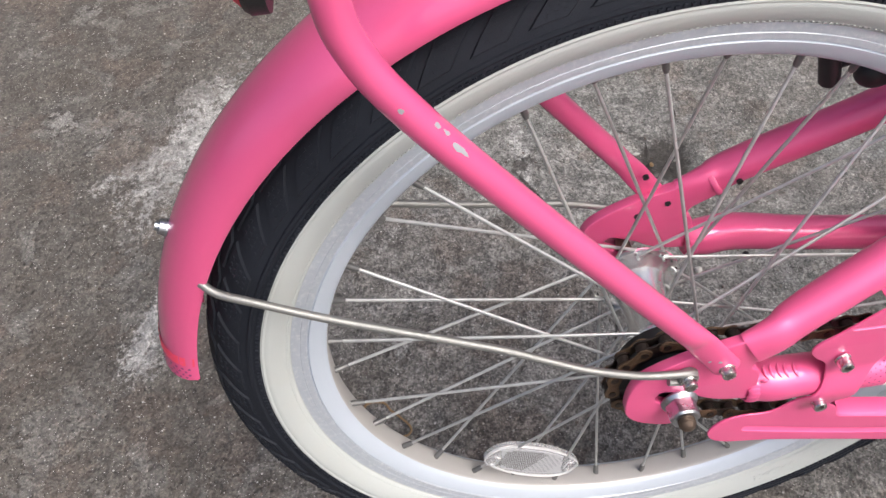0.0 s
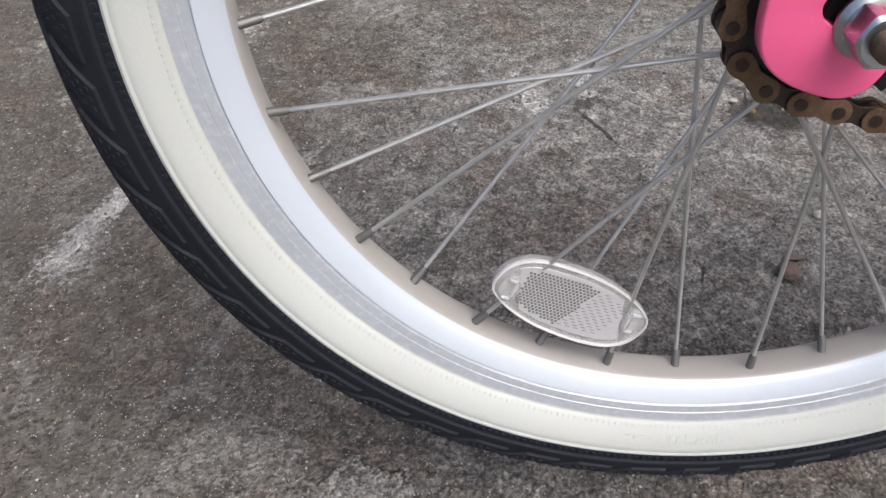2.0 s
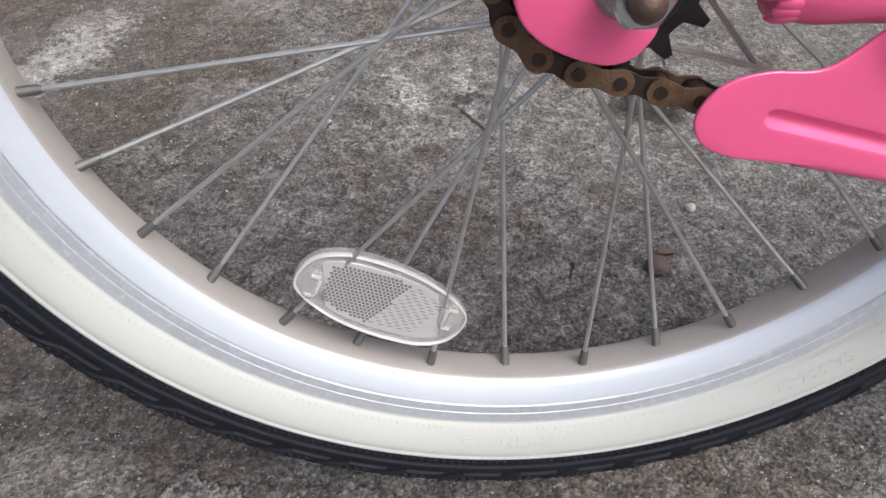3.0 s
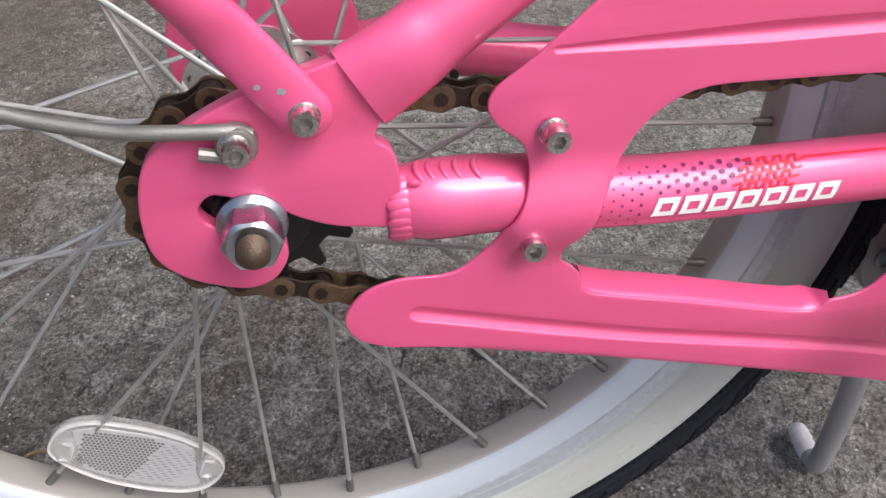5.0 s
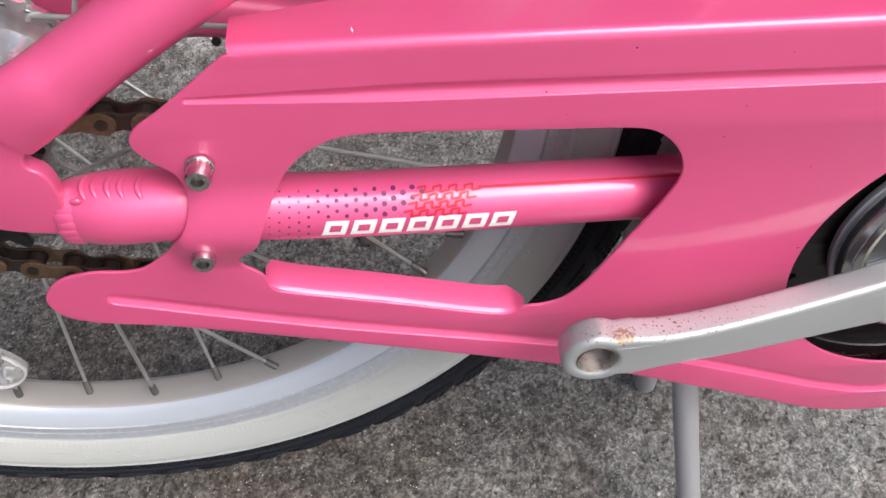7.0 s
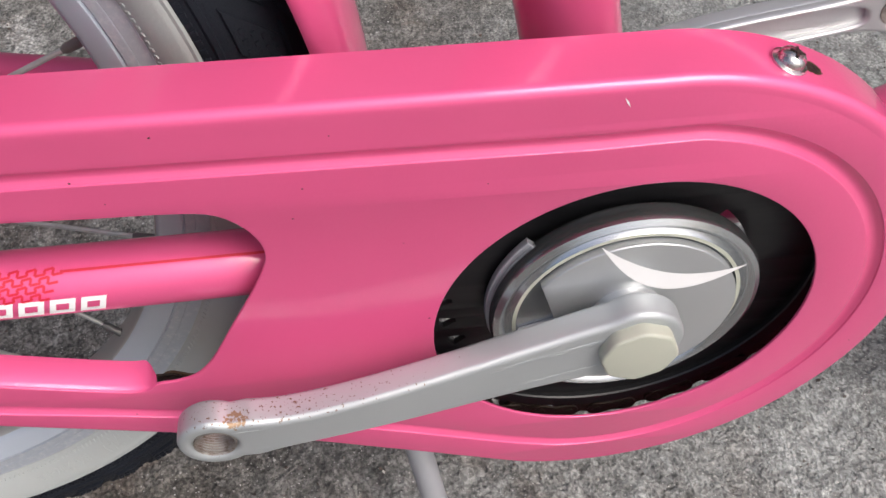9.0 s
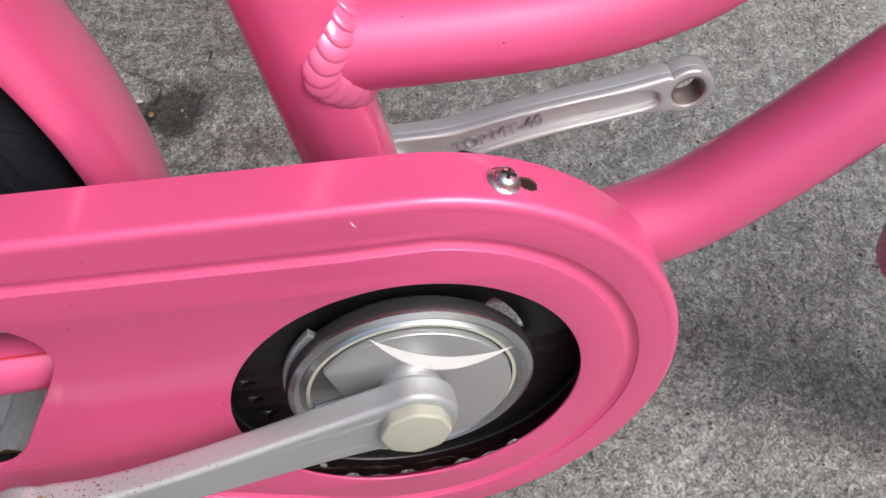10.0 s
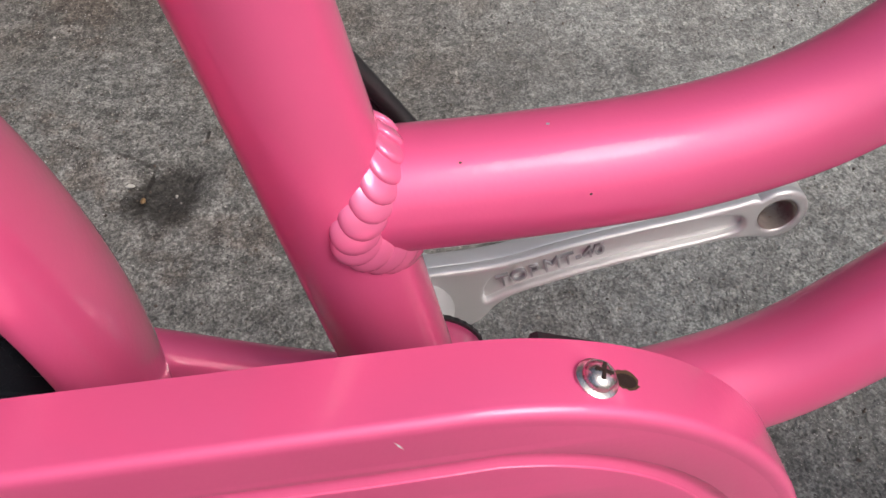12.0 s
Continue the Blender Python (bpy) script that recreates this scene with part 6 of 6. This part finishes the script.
for i in range(11):
    a = 186.4 - 0.75 * i
    size = 0.0006 + 0.00012 * i
    for j in range(22):
        u = -0.94 + 0.09 * (j + 0.5 * (i % 2))
        if u > 0.95:
            continue
        loopv = []
        for k in range(8):
            uu = u + size / 0.0290 * 0.64 * 2 * math.cos(k * math.pi / 4) / 2
            aa = a + math.degrees(size / 0.27) * math.sin(k * math.pi / 4)
            y = 0.0290 * math.sin(uu * math.pi / 2)
            r = 0.2590 + 0.0165 * max(0.0, math.cos(uu * math.pi / 2)) ** 0.9 + 0.0004
            loopv.append(bm.verts.new((FX + r * math.cos(radians(aa)), y, FZ + r * math.sin(radians(aa)))))
        bm.faces.new(loopv)
part("decal", bm, PURPLE, fmud, "purple halftone dots")
bm = bmesh.new()
add_tube(bm, [(0.742, 0, 0.196), (0.752, 0, 0.178)], 0.019, 28)
for side in (-1, 1):
    add_tube(bm, spline([(0.752, side * 0.008, 0.185), (0.768, side * 0.036, 0.172), (0.800, side * 0.042, 0.095), (0.845, side * 0.046, -0.015), (FX, side * 0.047, FZ)], 6), [0.012] * 12 + [0.0105] * 6 + [0.009] * 7, 20)
part("fork", bm, PINK, bike, "pink painted front fork")

# decals on top and down tubes
bm = bmesh.new()
for k in range(8):
    a0, a1 = 134 - 7.8 * k, 134 - 7.8 * (k + 1)
    e0, e1 = 0.181 + 0.0011 * k, 0.181 + 0.0011 * (k + 1)
    wrap_patch(bm, top_path, TOP_R, [(e0, a0), (e0 + 0.0045, a0), (e1 + 0.0045, a1), (e1, a1)], 0.0004)
for k in range(30):
    a, b = 0.190 + 0.006 * k, 0.190 + 0.006 * (k + 1)
    wrap_patch(bm, top_path, TOP_R, [(a, 67), (b, 67), (b, 71.5), (a, 71.5)], 0.0004)
part("decal", bm, RED, frame_ob, "red stripe on the top tube")
bm = bmesh.new()
bend = [(0.2150 + 0.0045 * (k / 8) ** 2, 36 - 5.6 * k) for k in range(9)] + [(0.2225, -11), (0.2280, -12), (0.2380, -12)]
stroke(bm, down_path, DOWN_R, bend, 0.0036)
part("decal", bm, WHITE, frame_ob, "white stroke mark on the down tube")

# small chips in the tubes' paint
for s_at, ang, size, mat, label in ((0.046, 86, 0.0004, ALLOY_DULL, "small white chip in the paint"), (0.022, 58, 0.0003, RUST_DARK, "small dark chip in the paint"), (0.054, 18, 0.0003, RUST_DARK, "small dark chip in the paint")):
    bm = bmesh.new()
    wrap_patch(bm, top_path, TOP_R, blob_loop(s_at, ang, size * 1.3, math.degrees(size / TOP_R), 9), 0.0003)
    part("chip", bm, mat, frame_ob, label)

# ---- small things lying on the ground ----
bm = bmesh.new()
ring = smooth_loop([(-0.1690, 0.1268), (-0.1790, 0.1330), (-0.1880, 0.1475), (-0.1945, 0.1575), (-0.1930, 0.1670), (-0.1850, 0.1695), (-0.1740, 0.1655), (-0.1690, 0.1570), (-0.1610, 0.1490), (-0.1525, 0.1375), (-0.1550, 0.1290)], 5)
pts = [(x, y, 0.0015 + 0.0010 * math.sin(k * 0.25)) for k, (x, y) in enumerate(ring + ring[:1])]
add_tube(bm, pts, 0.0011, 8)
tagged(part("rubber_band", bm, BAND, lift=False), "twisted tan rubber band lying on the concrete", "rubber band")


def build_grains():
    """Loose sand and crumbs of mortar, too many to count."""
    rnd = random.Random(11)
    base = bmesh.new()
    bmesh.ops.create_icosphere(base, subdivisions=1, radius=1)
    shape = [v.co.copy() for v in base.verts]
    faces = [[v.index for v in f.verts] for f in base.faces]
    base.free()
    verts, polys = [], []
    count = 0
    while count < 9000:
        x, y = rnd.uniform(-0.75, 1.15), rnd.uniform(-0.2, 1.15)
        thick = noise.noise(Vector((x * 6, y * 6, 4.0)))
        if rnd.random() > 0.45 + 0.9 * thick:
            continue
        count += 1
        r = 0.00045 + 0.0011 * rnd.random() ** 3
        sx, sy, sz = (r * rnd.uniform(0.6, 1.5) for _ in range(3))
        turn = rnd.uniform(0, math.pi)
        c, s = math.cos(turn), math.sin(turn)
        first = len(verts)
        v0 = Vector((x, y, 0))
        z = 0.0035 * noise.noise(v0 * 9) + 0.0022 * noise.noise(v0 * 28) + 0.0016 * noise.noise(v0 * 75) - 0.003
        for p in shape:
            k = rnd.uniform(0.75, 1.2)
            px, py = p.x * sx * k, p.y * sy * k
            verts.append((x + c * px - s * py, y + s * px + c * py, z + p.z * sz * k + sz * 0.3))
        polys += [[first + q for q in f] for f in faces]
    me = bpy.data.meshes.new("sand_grains")
    me.from_pydata(verts, [], polys)
    me.materials.append(GRAINS)
    return tagged(new("sand_grains", me), "loose sand grains and mortar crumbs on the concrete", "sand", kind="stuff")


build_grains()


def lump(name, centre, size, mat, label, category, seed):
    bm = bmesh.new()
    bmesh.ops.create_icosphere(bm, subdivisions=3, radius=1)
    for v in bm.verts:
        v.co *= 1 + 0.25 * noise.noise(v.co * 1.7 + Vector((seed, 0, 0)))
        v.co = Vector((v.co.x * size[0], v.co.y * size[1], v.co.z * size[2]))
    bm.transform(Matrix.Translation(centre))
    return tagged(part(name, bm, mat, lift=False, sharp=60), label, category)
lump("pebble", (0.168, 0.276, 0.0015), (0.0042, 0.0036, 0.0034), STONE, "small white pebble on the concrete", "pebble", 3.0)
lump("metal_scrap", (0.124, 0.210, 0.0015), (0.0075, 0.0100, 0.0050), RUSTBIT, "small rusty scrap on the concrete", "scrap", 7.0)
lump("metal_scrap", (0.134, 0.226, 0.0005), (0.0080, 0.0030, 0.0018), RUSTBIT, "small rusty scrap on the concrete", "scrap", 9.0)
lump("dry_leaf_bit", (0.1665, 0.445, -0.001), (0.0024, 0.0036, 0.0016), BAND, "dry leaf crumb beside a dark damp spot", "leaf", 11.0)
lump("pebble", (0.154, 0.466, -0.001), (0.0040, 0.0022, 0.0016), STONE, "pale crumb of cement beside a dark damp spot", "pebble", 13.0)


# -- red reflector at the back of the carrier --
bm = bmesh.new()
add_disc_stack(bm, (-0.176, -0.050, 0.292), [(0.0225, -0.004), (0.0240, -0.002), (0.0240, 0.004)], 36, "x")
refl = part("rear_reflector", bm, BLACK_PLASTIC, bike, "round black reflector housing behind the carrier")
bm = bmesh.new()
add_disc_stack(bm, (-0.1805, -0.050, 0.292), [(0.0190, -0.0025), (0.0215, 0.0), (0.0215, 0.001)], 36, "x")
part("lens", bm, RED, refl, "red reflector lens")


# ---- unseen plain wall, added behind the bicycle to darken reflections ----
def slab(name, lo, hi, mat, label, category):
    bm = bmesh.new()
    bmesh.ops.create_cube(bm, size=1, matrix=Matrix.Translation([(a + b) / 2 for a, b in zip(lo, hi)]) @ Matrix.Diagonal([b - a for a, b in zip(lo, hi)] + [1]))
    bmesh.ops.bevel(bm, geom=bm.edges[:], offset=0.02, segments=2, affect="EDGES")
    return tagged(part(name, bm, mat, lift=False), label, category, kind="structure")


slab("unseen_wall", (-9, 2.1, -0.05), (10, 2.3, 3.8), PLASTER, "unseen plain grey wall, added behind the bicycle to darken reflections", "wall")
